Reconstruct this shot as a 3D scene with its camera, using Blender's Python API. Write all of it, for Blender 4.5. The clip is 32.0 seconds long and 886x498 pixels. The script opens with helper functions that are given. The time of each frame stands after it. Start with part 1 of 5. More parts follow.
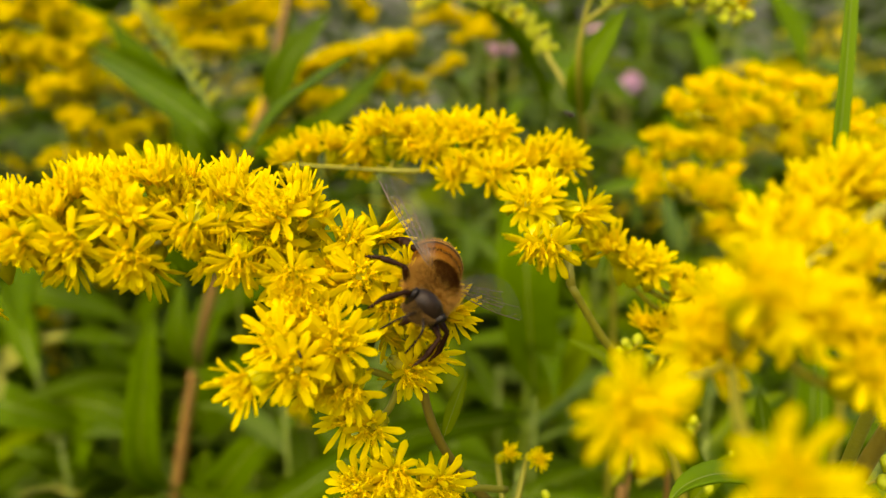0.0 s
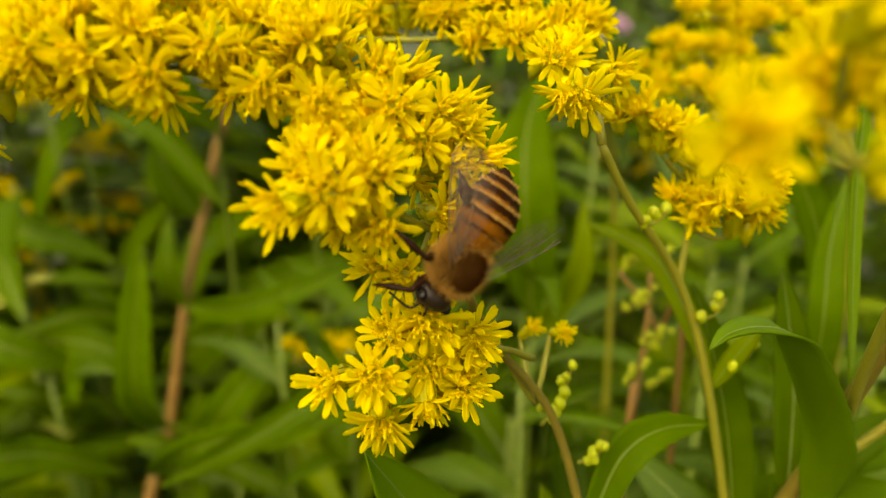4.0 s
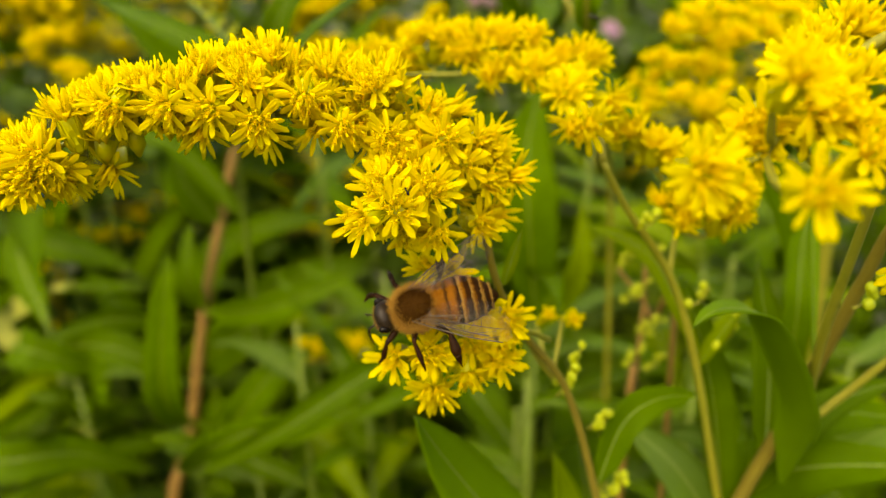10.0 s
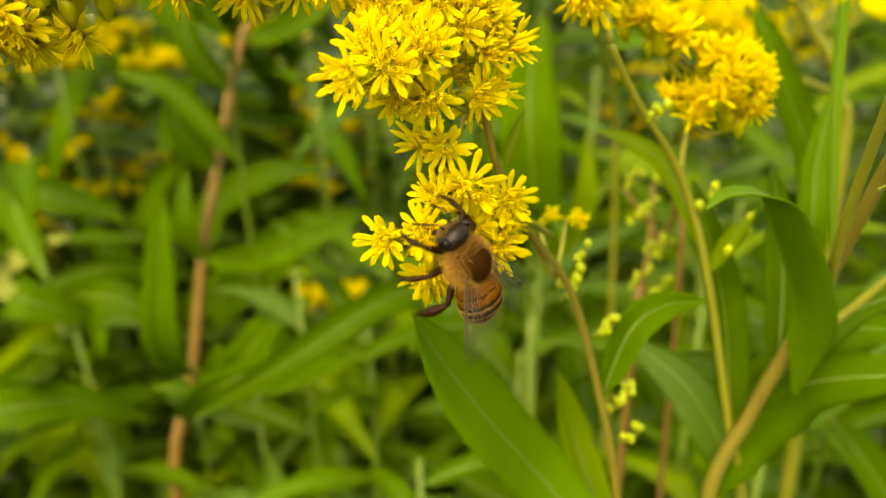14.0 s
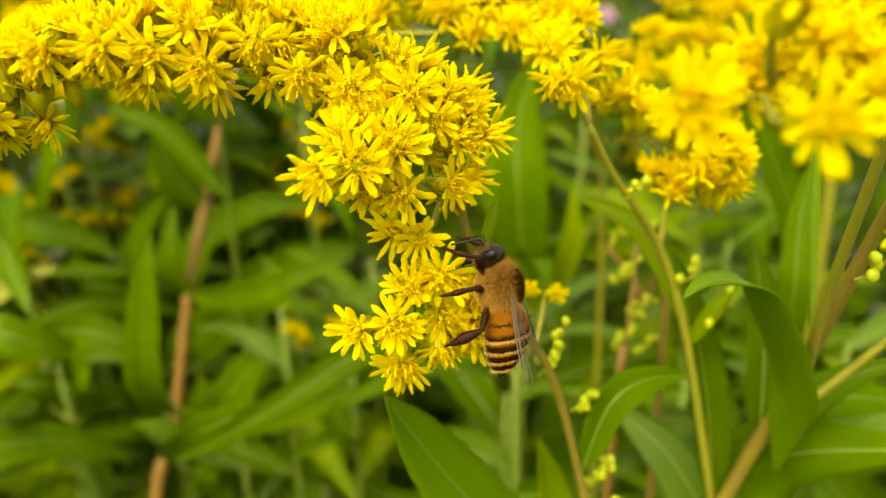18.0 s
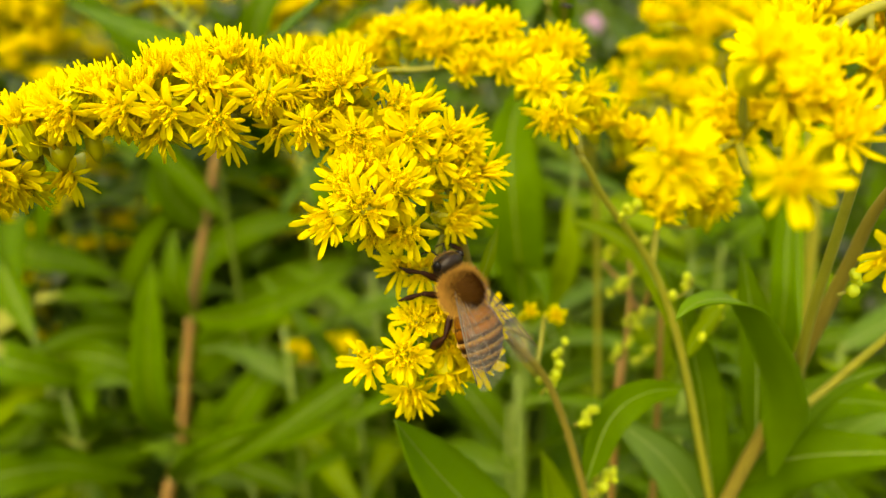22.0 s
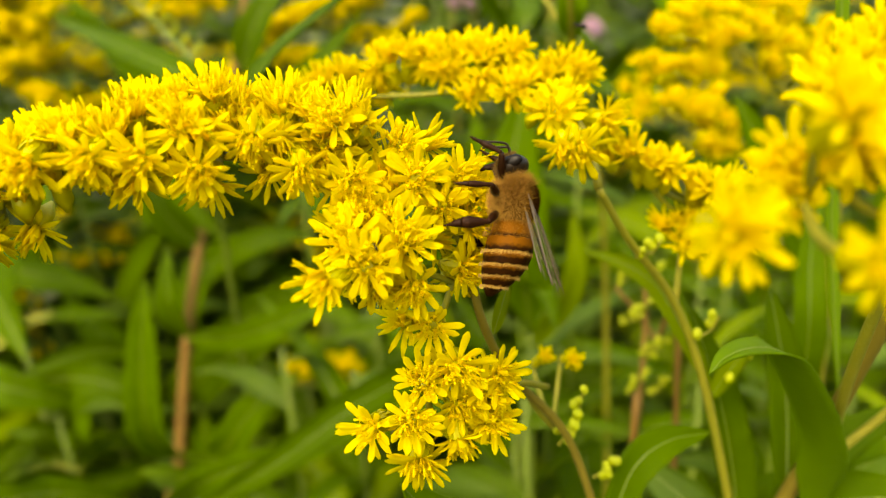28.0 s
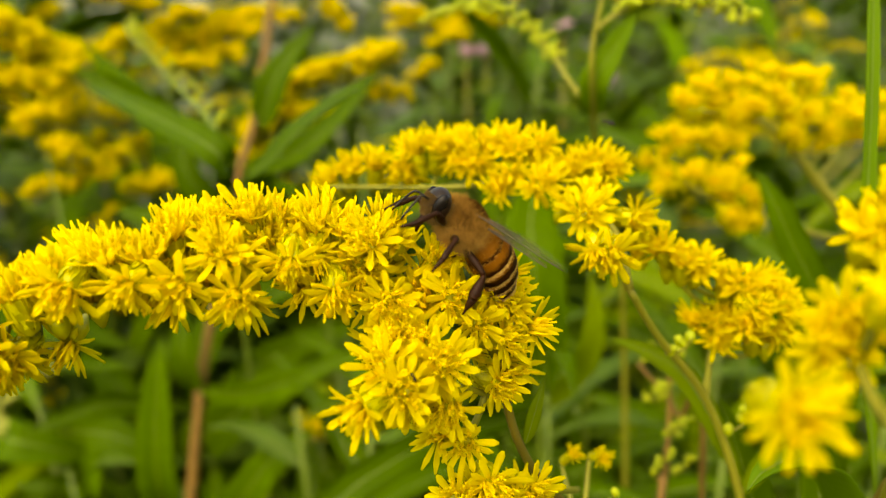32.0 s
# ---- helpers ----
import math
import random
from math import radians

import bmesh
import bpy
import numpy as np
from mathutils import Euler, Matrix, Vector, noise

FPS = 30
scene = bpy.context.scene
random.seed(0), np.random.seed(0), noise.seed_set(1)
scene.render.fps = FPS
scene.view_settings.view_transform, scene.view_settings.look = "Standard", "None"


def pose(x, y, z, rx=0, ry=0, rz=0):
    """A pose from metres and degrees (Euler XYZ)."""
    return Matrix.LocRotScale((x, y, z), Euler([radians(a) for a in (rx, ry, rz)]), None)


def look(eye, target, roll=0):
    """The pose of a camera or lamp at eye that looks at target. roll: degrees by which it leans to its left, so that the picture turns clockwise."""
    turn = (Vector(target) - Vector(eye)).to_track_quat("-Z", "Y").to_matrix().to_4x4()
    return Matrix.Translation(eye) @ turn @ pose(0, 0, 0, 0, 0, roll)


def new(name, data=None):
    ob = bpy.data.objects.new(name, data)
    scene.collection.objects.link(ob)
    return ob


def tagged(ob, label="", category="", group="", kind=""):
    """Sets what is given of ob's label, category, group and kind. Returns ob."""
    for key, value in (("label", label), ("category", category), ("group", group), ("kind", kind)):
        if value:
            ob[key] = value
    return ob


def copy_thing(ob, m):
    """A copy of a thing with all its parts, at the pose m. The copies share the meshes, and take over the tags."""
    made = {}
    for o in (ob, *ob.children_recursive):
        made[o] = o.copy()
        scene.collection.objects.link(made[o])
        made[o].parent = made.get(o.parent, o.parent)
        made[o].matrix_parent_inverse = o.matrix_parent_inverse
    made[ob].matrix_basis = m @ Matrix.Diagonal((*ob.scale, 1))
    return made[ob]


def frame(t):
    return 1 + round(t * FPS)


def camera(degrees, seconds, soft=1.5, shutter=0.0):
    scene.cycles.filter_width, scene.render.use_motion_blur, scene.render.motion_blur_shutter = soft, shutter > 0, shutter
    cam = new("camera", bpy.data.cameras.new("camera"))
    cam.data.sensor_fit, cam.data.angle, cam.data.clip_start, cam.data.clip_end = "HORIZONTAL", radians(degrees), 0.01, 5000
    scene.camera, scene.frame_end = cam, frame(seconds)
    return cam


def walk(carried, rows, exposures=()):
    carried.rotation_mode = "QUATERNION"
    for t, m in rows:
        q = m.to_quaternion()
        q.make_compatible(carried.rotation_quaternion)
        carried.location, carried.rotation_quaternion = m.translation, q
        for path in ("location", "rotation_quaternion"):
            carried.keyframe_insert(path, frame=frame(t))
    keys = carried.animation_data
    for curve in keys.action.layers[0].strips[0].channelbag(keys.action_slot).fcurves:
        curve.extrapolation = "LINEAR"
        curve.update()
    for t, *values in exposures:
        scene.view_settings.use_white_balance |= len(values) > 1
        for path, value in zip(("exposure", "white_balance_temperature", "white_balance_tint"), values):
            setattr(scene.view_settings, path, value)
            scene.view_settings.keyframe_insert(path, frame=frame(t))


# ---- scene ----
# Lens and path. Rows: seconds, millimetres right, ahead and up from the first eye, then yaw, pitch and roll in degrees.
EYE, TILT = 0.9, -18.0
cam = camera(63.0, 32.0, soft=1.25, shutter=0.4)
cam.data.dof.use_dof = True
cam.data.dof.focus_distance = 0.0565
cam.data.dof.aperture_fstop = 24.0
PATH = [
    (0, 0.50, 0.23, 0.46, -0.01, 0.09, 0.01),
    (0.5, -1.06, 3.06, 0.34, -0.27, -0.20, -0.14),
    (1, -2.20, 4.37, -0.70, -0.32, -0.37, -0.54),
    (1.5, -1.82, 5.24, -1.51, -0.26, -0.78, -0.80),
    (2, -1.00, 5.36, -6.41, -1.00, -1.90, -0.86),
    (2.5, -2.25, 3.97, -7.66, -0.78, -2.51, -0.90),
    (3, -2.72, 2.98, -5.96, -1.14, -2.75, -0.74),
    (3.5, -4.01, 2.31, -7.16, -1.27, -2.81, -0.35),
    (4, -3.38, 3.13, -8.43, -1.43, -3.16, -0.52),
    (4.5, -2.96, 2.06, -8.92, -1.74, -3.27, -0.46),
    (6.5, -5.27, -4.96, -8.57, -2.20, -3.26, -1.12),
    (7, -5.32, -4.74, -8.64, -2.46, -3.27, -1.27),
    (7.5, -4.97, -4.90, -9.07, -2.38, -3.36, -1.42),
    (8, -5.33, -5.93, -8.12, -2.35, -3.35, -1.46),
    (8.5, -5.69, -5.64, -7.72, -2.40, -3.26, -1.49),
    (9, -6.56, -6.91, -6.95, -2.18, -3.13, -1.43),
    (9.5, -6.40, -8.65, -7.26, -1.98, -3.03, -1.45),
    (10, -7.69, -10.45, -7.70, -1.88, -2.96, -1.60),
    (10.5, -6.97, -11.83, -7.72, -1.98, -2.65, -1.39),
    (11, -6.02, -12.82, -7.62, -1.83, -2.55, -1.50),
    (11.5, -5.21, -14.20, -7.65, -1.86, -2.42, -1.60),
    (12, -7.20, -14.59, -9.27, -1.75, -2.51, -1.41),
    (12.5, -5.82, -10.61, -11.19, -1.74, -2.85, -1.73),
    (13, -7.14, -7.34, -15.13, -1.67, -3.36, -1.72),
    (13.5, -7.65, -6.86, -15.93, -1.71, -5.03, -1.78),
    (14, -7.20, -6.58, -15.95, -1.55, -5.43, -2.04),
    (14.5, -6.98, -7.29, -14.73, -1.57, -5.37, -1.80),
    (16.5, -4.54, -10.25, -11.34, -1.91, -4.19, -1.06),
    (17, -4.84, -9.30, -10.81, -1.93, -4.14, -1.37),
    (17.5, -6.21, -7.66, -10.77, -1.92, -3.78, -1.13),
    (18, -5.29, -5.35, -10.26, -2.17, -3.74, -1.40),
    (18.5, -4.91, -5.65, -9.10, -2.23, -3.67, -1.55),
    (19, -4.96, -8.63, -8.35, -2.21, -3.75, -1.71),
    (19.5, -4.38, -12.98, -9.29, -2.19, -3.48, -1.91),
    (20, -5.94, -12.38, -8.25, -2.14, -3.33, -1.92),
    (20.5, -4.97, -12.28, -8.85, -2.41, -3.19, -2.27),
    (21, -5.36, -10.80, -8.15, -2.34, -3.16, -2.87),
    (21.5, -5.07, -9.78, -8.38, -2.59, -3.11, -3.29),
    (22, -5.94, -8.68, -7.81, -2.49, -3.15, -3.33),
    (22.5, -6.47, -8.39, -6.48, -2.21, -3.27, -3.53),
    (23, -6.54, -7.04, -6.96, -2.43, -3.12, -3.21),
    (23.5, -5.83, -6.33, -5.18, -2.12, -3.43, -3.41),
    (24, -6.16, -6.42, -4.00, -2.54, -3.40, -3.57),
    (24.5, -5.45, -5.80, -3.35, -2.46, -3.33, -3.54),
    (25, -6.67, -5.80, -4.92, -2.47, -3.22, -3.47),
    (25.5, -6.50, -4.96, -5.29, -2.28, -3.14, -3.40),
    (27.5, -5.36, -2.10, -5.17, -2.38, -3.04, -3.98),
    (28, -6.21, -2.19, -4.12, -2.58, -2.90, -4.09),
    (28.5, -4.87, -1.06, -4.74, -2.70, -2.88, -4.06),
    (29, -5.12, -1.17, -2.34, -2.83, -2.56, -4.09),
    (29.5, -5.40, -0.62, -1.25, -2.73, -2.04, -4.25),
    (30, -6.28, -1.07, -1.20, -2.61, -1.34, -3.85),
    (30.5, -5.64, 0.00, -0.81, -2.28, -1.06, -4.07),
    (31, -7.58, -0.42, 2.09, -2.23, -0.65, -4.16),
    (31.5, -7.71, -1.01, 2.92, -2.21, -0.22, -4.43),
    (32, -7.71, -1.66, 2.14, -2.02, 0.06, -3.76),
]
# The clip's own exposure and white balance drift a little: seconds, stops, kelvin, tint.
EXPOSURES = [(0, 1.79, 9200, 7), (2, 1.64, 9400, 6), (4, 1.74, 9400, 3), (9, 1.87, 9400, 0), (12, 1.90, 9400, -4), (14, 2.25, 9400, -6), (20, 2.23, 9400, -5), (24, 2.14, 9400, -4), (28, 2.07, 9400, -1), (32, 1.88, 9400, -2)]
FIRST = pose(0, 0, EYE, TILT, 0, 0)
walk(cam, [(t, FIRST @ pose(x / 1000, y / 1000, z / 1000, 0, 0, yaw) @ pose(0, 0, 0, 90 + pitch) @ pose(0, 0, 0, 0, 0, roll))
           for t, x, y, z, yaw, pitch, roll in PATH], EXPOSURES)

# ---- light: bright overcast, soft sun high behind the camera ----
world = bpy.data.worlds.new("sky")
scene.world = world
world.use_nodes = True
wn = world.node_tree
sky = wn.nodes.new("ShaderNodeTexSky")
sky.sky_type = "NISHITA"
sky.sun_disc = False
sky.sun_elevation = radians(57)
sky.sun_rotation = radians(213)
sky.air_density, sky.dust_density, sky.ozone_density = 1.0, 4.0, 0.6
wn.links.new(sky.outputs[0], wn.nodes["Background"].inputs[0])
wn.nodes["Background"].inputs[1].default_value = 0.15
sun = new("sun", bpy.data.lights.new("sun", "SUN"))
sun.data.energy, sun.data.angle, sun.data.color = 0.62, radians(70), (1.0, 0.95, 0.86)
sun.matrix_world = look((-0.40, -0.52, 2.0), (0, 0.1, 0.88))


# ---- materials ----
def material(name, base, rough=0.5, vary=0.15, scale=800.0, second=None, bump=0.0, bump_scale=2000.0, translucent=0.0, spec=0.5, sheen=0.0):
    """A surface whose colour varies from piece to piece and in two sizes of grain, with fine relief; translucent for petals and leaves."""
    m = bpy.data.materials.new(name)
    m.use_nodes = True
    nt = m.node_tree
    n, link = nt.nodes, nt.links.new
    b = n["Principled BSDF"]
    b.inputs["Roughness"].default_value = rough
    b.inputs["Specular IOR Level"].default_value = spec
    b.inputs["Sheen Weight"].default_value = sheen
    info = n.new("ShaderNodeObjectInfo")
    isl = n.new("ShaderNodeNewGeometry")
    tc = n.new("ShaderNodeTexCoord")
    big, fine = n.new("ShaderNodeTexNoise"), n.new("ShaderNodeTexNoise")
    big.inputs["Scale"].default_value, fine.inputs["Scale"].default_value = scale * 0.2, scale
    for x in (big, fine):
        link(tc.outputs["Object"], x.inputs["Vector"])
    mix1, mix2 = n.new("ShaderNodeMix"), n.new("ShaderNodeMix")
    mix1.data_type = mix2.data_type = "RGBA"
    mix1.inputs[6].default_value = (*base, 1)
    other = second or [c * 0.6 for c in base]
    mix1.inputs[7].default_value = (*other, 1)
    link(big.outputs[0], mix1.inputs[0])
    link(mix1.outputs[2], mix2.inputs[6])
    mix2.inputs[7].default_value = (*[c * 0.75 for c in base], 1)
    link(fine.outputs[0], mix2.inputs[0])
    add = n.new("ShaderNodeMath")
    add.operation = "ADD"
    link(info.outputs["Random"], add.inputs[0])
    link(isl.outputs["Random Per Island"], add.inputs[1])
    rng = n.new("ShaderNodeMapRange")
    rng.inputs["From Max"].default_value = 2.0
    rng.inputs["To Min"].default_value, rng.inputs["To Max"].default_value = 1 - vary, 1 + vary
    link(add.outputs[0], rng.inputs["Value"])
    hsv = n.new("ShaderNodeHueSaturation")
    link(mix2.outputs[2], hsv.inputs["Color"])
    link(rng.outputs[0], hsv.inputs["Value"])
    link(hsv.outputs[0], b.inputs["Base Color"])
    out = n["Material Output"]
    if bump:
        bp = n.new("ShaderNodeBump")
        bp.inputs["Strength"].default_value, bp.inputs["Distance"].default_value = bump, 0.0002
        bn = n.new("ShaderNodeTexNoise")
        bn.inputs["Scale"].default_value = bump_scale
        link(tc.outputs["Object"], bn.inputs["Vector"])
        link(bn.outputs[0], bp.inputs["Height"])
        link(bp.outputs[0], b.inputs["Normal"])
    if translucent:
        tr = n.new("ShaderNodeBsdfTranslucent")
        link(hsv.outputs[0], tr.inputs["Color"])
        ms = n.new("ShaderNodeMixShader")
        ms.inputs[0].default_value = translucent
        link(b.outputs[0], ms.inputs[1])
        link(tr.outputs[0], ms.inputs[2])
        link(ms.outputs[0], out.inputs["Surface"])
    return m


PETAL = material("ray_petal_yellow", (0.98, 0.860, 0.004), 0.5, 0.08, 600, (0.98, 0.805, 0.004), 0.2, 2500, 0.74, 0.06)
DISC = material("disc_floret_yellow", (0.97, 0.79, 0.004), 0.55, 0.10, 900, (0.96, 0.69, 0.003), 0.3, 3000, 0.60, 0.10)
CUP = material("involucre_green", (0.52, 0.46, 0.008), 0.5, 0.15, 900, (0.38, 0.38, 0.008), 0.3, 2500, 0.2, 0.3)
STEM = material("stem_olive", (0.17, 0.18, 0.010), 0.55, 0.15, 500, (0.20, 0.15, 0.012), 0.4, 3000, 0.0, 0.3)
STEM_RED = material("stem_reddish_brown", (0.145, 0.070, 0.010), 0.6, 0.15, 300, (0.15, 0.095, 0.011), 0.4, 2000, 0.0, 0.3)
STEM_TAN = material("stem_tan_olive", (0.150, 0.108, 0.012), 0.6, 0.15, 300, (0.150, 0.135, 0.012), 0.4, 2000, 0.0, 0.2)
LEAF = material("leaf_green", (0.056, 0.112, 0.001), 0.55, 0.35, 260, (0.084, 0.148, 0.002), 0.5, 900, 0.42, 0.05)
LEAF_PALE = material("leaf_pale_green", (0.135, 0.195, 0.003), 0.55, 0.25, 260, (0.100, 0.162, 0.003), 0.5, 900, 0.40, 0.06)
LEAF_BLUE = material("leaf_grey_green", (0.080, 0.142, 0.010), 0.50, 0.30, 260, (0.058, 0.115, 0.008), 0.5, 900, 0.38, 0.16)
STEM_GREEN = material("stem_dark_green", (0.085, 0.135, 0.008), 0.55, 0.2, 400, (0.11, 0.13, 0.010), 0.3, 2000, 0.0, 0.3)
LEAF_LIGHT = material("leaf_light_green", (0.115, 0.205, 0.006), 0.55, 0.15, 260, (0.085, 0.165, 0.004), 0.4, 900, 0.40, 0.08)
LEAF_YELLOW = material("leaf_yellowed", (0.30, 0.30, 0.05), 0.55, 0.15, 200, (0.18, 0.22, 0.02), 0.4, 900, 0.35, 0.15)
RIB = material("leaf_midrib", (0.13, 0.185, 0.012), 0.5, 0.1, 500)
BUD = material("bud_yellow_green", (0.37, 0.40, 0.010), 0.5, 0.25, 700, (0.24, 0.32, 0.010), 0.3, 2500, 0.2, 0.3)
SOIL = material("soil", (0.045, 0.040, 0.014), 0.95, 0.1, 60, (0.040, 0.065, 0.010), 1.0, 120)
PINK = material("pink_petal", (0.52, 0.30, 0.40), 0.5, 0.2, 300, (0.44, 0.24, 0.34), 0.2, 800, 0.3)
FUZZ = material("bee_hair_tawny", (0.31, 0.165, 0.034), 0.95, 0.5, 5000, (0.11, 0.048, 0.009), 0.0, 2000, 0.0, 0.0)
THORAX = material("bee_thorax_brown", (0.018, 0.007, 0.002), 0.6, 0.2, 900, (0.030, 0.011, 0.003), 0.4, 3000, 0.0, 0.03)
BLACK = material("bee_dark_chitin", (0.010, 0.006, 0.003), 0.38, 0.1, 900, (0.020, 0.010, 0.005), 0.2, 4000, 0.0, 0.16)
DARKFUR = material("bee_hair_dark", (0.050, 0.018, 0.003), 0.95, 0.5, 4000, (0.020, 0.008, 0.002), 0.0, 2000, 0.0, 0.0)
FACEFUR = material("bee_face_hair", (0.22, 0.130, 0.042), 0.95, 0.5, 4000, (0.035, 0.016, 0.005), 0.0, 2000, 0.0, 0.0)
SIDE = material("bee_thorax_side", (0.060, 0.026, 0.006), 0.9, 0.1, 900, (0.035, 0.014, 0.004), 0.4, 3000, 0.0, 0.0)
LEGS = material("bee_leg_chitin", (0.011, 0.004, 0.0012), 0.42, 0.15, 900, (0.030, 0.008, 0.0015), 0.3, 4000, 0.0, 0.07)
EYEM = material("bee_eye", (0.007, 0.005, 0.004), 0.25, 0.05, 900, None, 0.1, 6000, 0.0, 0.12)
CREAMFUR = material("bee_band_hair_cream", (0.38, 0.24, 0.065), 0.95, 0.35, 900, (0.24, 0.13, 0.03), 0.0, 2000, 0.0, 0.0)


def banded_abdomen(edges):
    """Amber rings that turn dark brown towards their hind edge, with a pale downy line behind each; edges: the rings' limits along the body, in millimetres."""
    m = material("bee_abdomen_banded", (0.145, 0.052, 0.004), 0.5, 0.03, 2500, (0.080, 0.026, 0.002), 0.25, 4000, 0.0, 0.02)
    n, link = m.node_tree.nodes, m.node_tree.links.new
    b = n["Principled BSDF"]
    tc, sep = n.new("ShaderNodeTexCoord"), n.new("ShaderNodeSeparateXYZ")
    wob, shift = n.new("ShaderNodeTexNoise"), n.new("ShaderNodeMath")
    wob.inputs["Scale"].default_value = 2600
    link(tc.outputs["Object"], wob.inputs["Vector"])
    link(tc.outputs["Object"], sep.inputs[0])
    shift.operation = "MULTIPLY_ADD"
    link(wob.outputs[0], shift.inputs[0])
    shift.inputs[1].default_value = 0.00045
    link(sep.outputs[1], shift.inputs[2])
    rng, ramp = n.new("ShaderNodeMapRange"), n.new("ShaderNodeValToRGB")
    first, last = edges[0], edges[-1]
    rng.inputs["From Min"].default_value, rng.inputs["From Max"].default_value = first * 0.001 + 0.00022, last * 0.001 + 0.00022
    link(shift.outputs[0], rng.inputs["Value"])
    link(rng.outputs[0], ramp.inputs[0])
    amber, dark, cream = (1, 1, 1, 1), (0.13, 0.12, 0.25, 1), (1.8, 2.8, 8.0, 1)
    stops = []
    for i, (a, c) in enumerate(zip(edges, edges[1:])):
        u0, u1 = (a - first) / (last - first), (c - first) / (last - first)
        w = u1 - u0
        pale = cream if i > 1 else amber
        half = (0.80, 0.60, 0.38, 0.36, 0.34, 0.15)[i]
        stops += [(u0 + 0.06 * w, pale), (u0 + 0.28 * w, amber), (u0 + (half - 0.12) * w, amber), (u0 + min(0.93, half + 0.18) * w, dark), (u0 + 0.95 * w, dark)]
    e = ramp.color_ramp.elements
    while len(e) > 1:
        e.remove(e[0])
    e[0].position, e[0].color = stops[0]
    for u, c in stops[1:32]:
        x = e.new(u)
        x.color = c
    mul = n.new("ShaderNodeMix")
    mul.data_type, mul.blend_type, mul.clamp_result = "RGBA", "MULTIPLY", False
    mul.inputs[0].default_value = 1.0
    link(b.inputs["Base Color"].links[0].from_socket, mul.inputs[6])
    link(ramp.outputs[0], mul.inputs[7])
    link(mul.outputs[2], b.inputs["Base Color"])
    return m


RINGS = [-1.7, -2.9, -4.0, -5.0, -5.9, -6.7, -7.5]
ABDOMEN = banded_abdomen(RINGS)
VEIN = material("wing_vein", (0.07, 0.045, 0.025), 0.4, 0.1, 900)


def wing_membrane():
    """Clear, faintly smoky skin with a silky sheen."""
    m = bpy.data.materials.new("wing_membrane")
    m.use_nodes = True
    nt = m.node_tree
    n, link = nt.nodes, nt.links.new
    clear, gloss, mix = n.new("ShaderNodeBsdfTransparent"), n.new("ShaderNodeBsdfGlossy"), n.new("ShaderNodeMixShader")
    clear.inputs["Color"].default_value = (0.975, 0.955, 0.92, 1)
    gloss.inputs["Color"].default_value = (0.95, 0.90, 0.80, 1)
    gloss.inputs["Roughness"].default_value = 0.32
    ripple, bp = n.new("ShaderNodeTexNoise"), n.new("ShaderNodeBump")
    ripple.inputs["Scale"].default_value = 900
    bp.inputs["Strength"].default_value, bp.inputs["Distance"].default_value = 0.5, 0.0002
    link(ripple.outputs[0], bp.inputs["Height"])
    link(bp.outputs[0], gloss.inputs["Normal"])
    mix.inputs[0].default_value = 0.015
    link(clear.outputs[0], mix.inputs[1])
    link(gloss.outputs[0], mix.inputs[2])
    link(mix.outputs[0], n["Material Output"].inputs["Surface"])
    return m


WING = wing_membrane()


# ---- mesh helpers (millimetres in, metres out) ----
MM = 0.001
O = Vector((0, 0, 0.88))  # the flowering tip; places below are millimetres from here


def at(p):
    return O + Vector(p[:3]) * MM


def mesh_of(name, verts, faces, mat, smooth=True):
    me = bpy.data.meshes.new(name)
    me.from_pydata(verts, [], faces)
    mats = mat if isinstance(mat, (list, tuple)) else [mat]
    for m in mats:
        me.materials.append(m)
    if smooth:
        me.polygons.foreach_set("use_smooth", [True] * len(me.polygons))
    me.update()
    return me


def thing(name, at_place, label, category, group="", kind=""):
    ob = new(name)
    ob.location = at_place
    ob.empty_display_size = 0.002
    return tagged(ob, label, category, group, kind)


def part(name, me, parent, m=None, label=""):
    """Links one mesh as a part under a thing or a part; m is its pose in the parent's space."""
    ob = new(name, me)
    ob.parent = parent
    if m is not None:
        ob.matrix_basis = m
    return tagged(ob, label)


def tube(points, radii, sides=8, closed=True):
    """Vertices and faces of a tapered round rod along points (metres)."""
    pts = [Vector(p) for p in points]
    verts, faces = [], []
    side = None
    for i, p in enumerate(pts):
        d = (pts[min(i + 1, len(pts) - 1)] - pts[max(i - 1, 0)]).normalized()
        if side is None:
            side = d.orthogonal().normalized()
        side = (side - d * side.dot(d)).normalized()
        up = d.cross(side)
        r = radii[min(i, len(radii) - 1)]
        for k in range(sides):
            a = 2 * math.pi * k / sides
            verts.append(p + side * (r * math.cos(a)) + up * (r * math.sin(a)))
    for i in range(len(pts) - 1):
        for k in range(sides):
            a, b = i * sides + k, i * sides + (k + 1) % sides
            faces.append((a, b, b + sides, a + sides))
    if closed:
        faces.append(tuple(range(sides))[::-1])
        faces.append(tuple(range((len(pts) - 1) * sides, len(pts) * sides)))
    return verts, faces


def spline(points, steps=6):
    """A smooth line through points (Catmull-Rom)."""
    p = [Vector(q) for q in points]
    p = [2 * p[0] - p[1]] + p + [2 * p[-1] - p[-2]]
    out = []
    for i in range(1, len(p) - 2):
        for s in range(steps):
            t = s / steps
            a, b, c, d = p[i - 1], p[i], p[i + 1], p[i + 2]
            out.append(0.5 * ((2 * b) + (c - a) * t + (2 * a - 5 * b + 4 * c - d) * t * t + (3 * b - a - 3 * c + d) * t ** 3))
    out.append(p[-2])
    return out


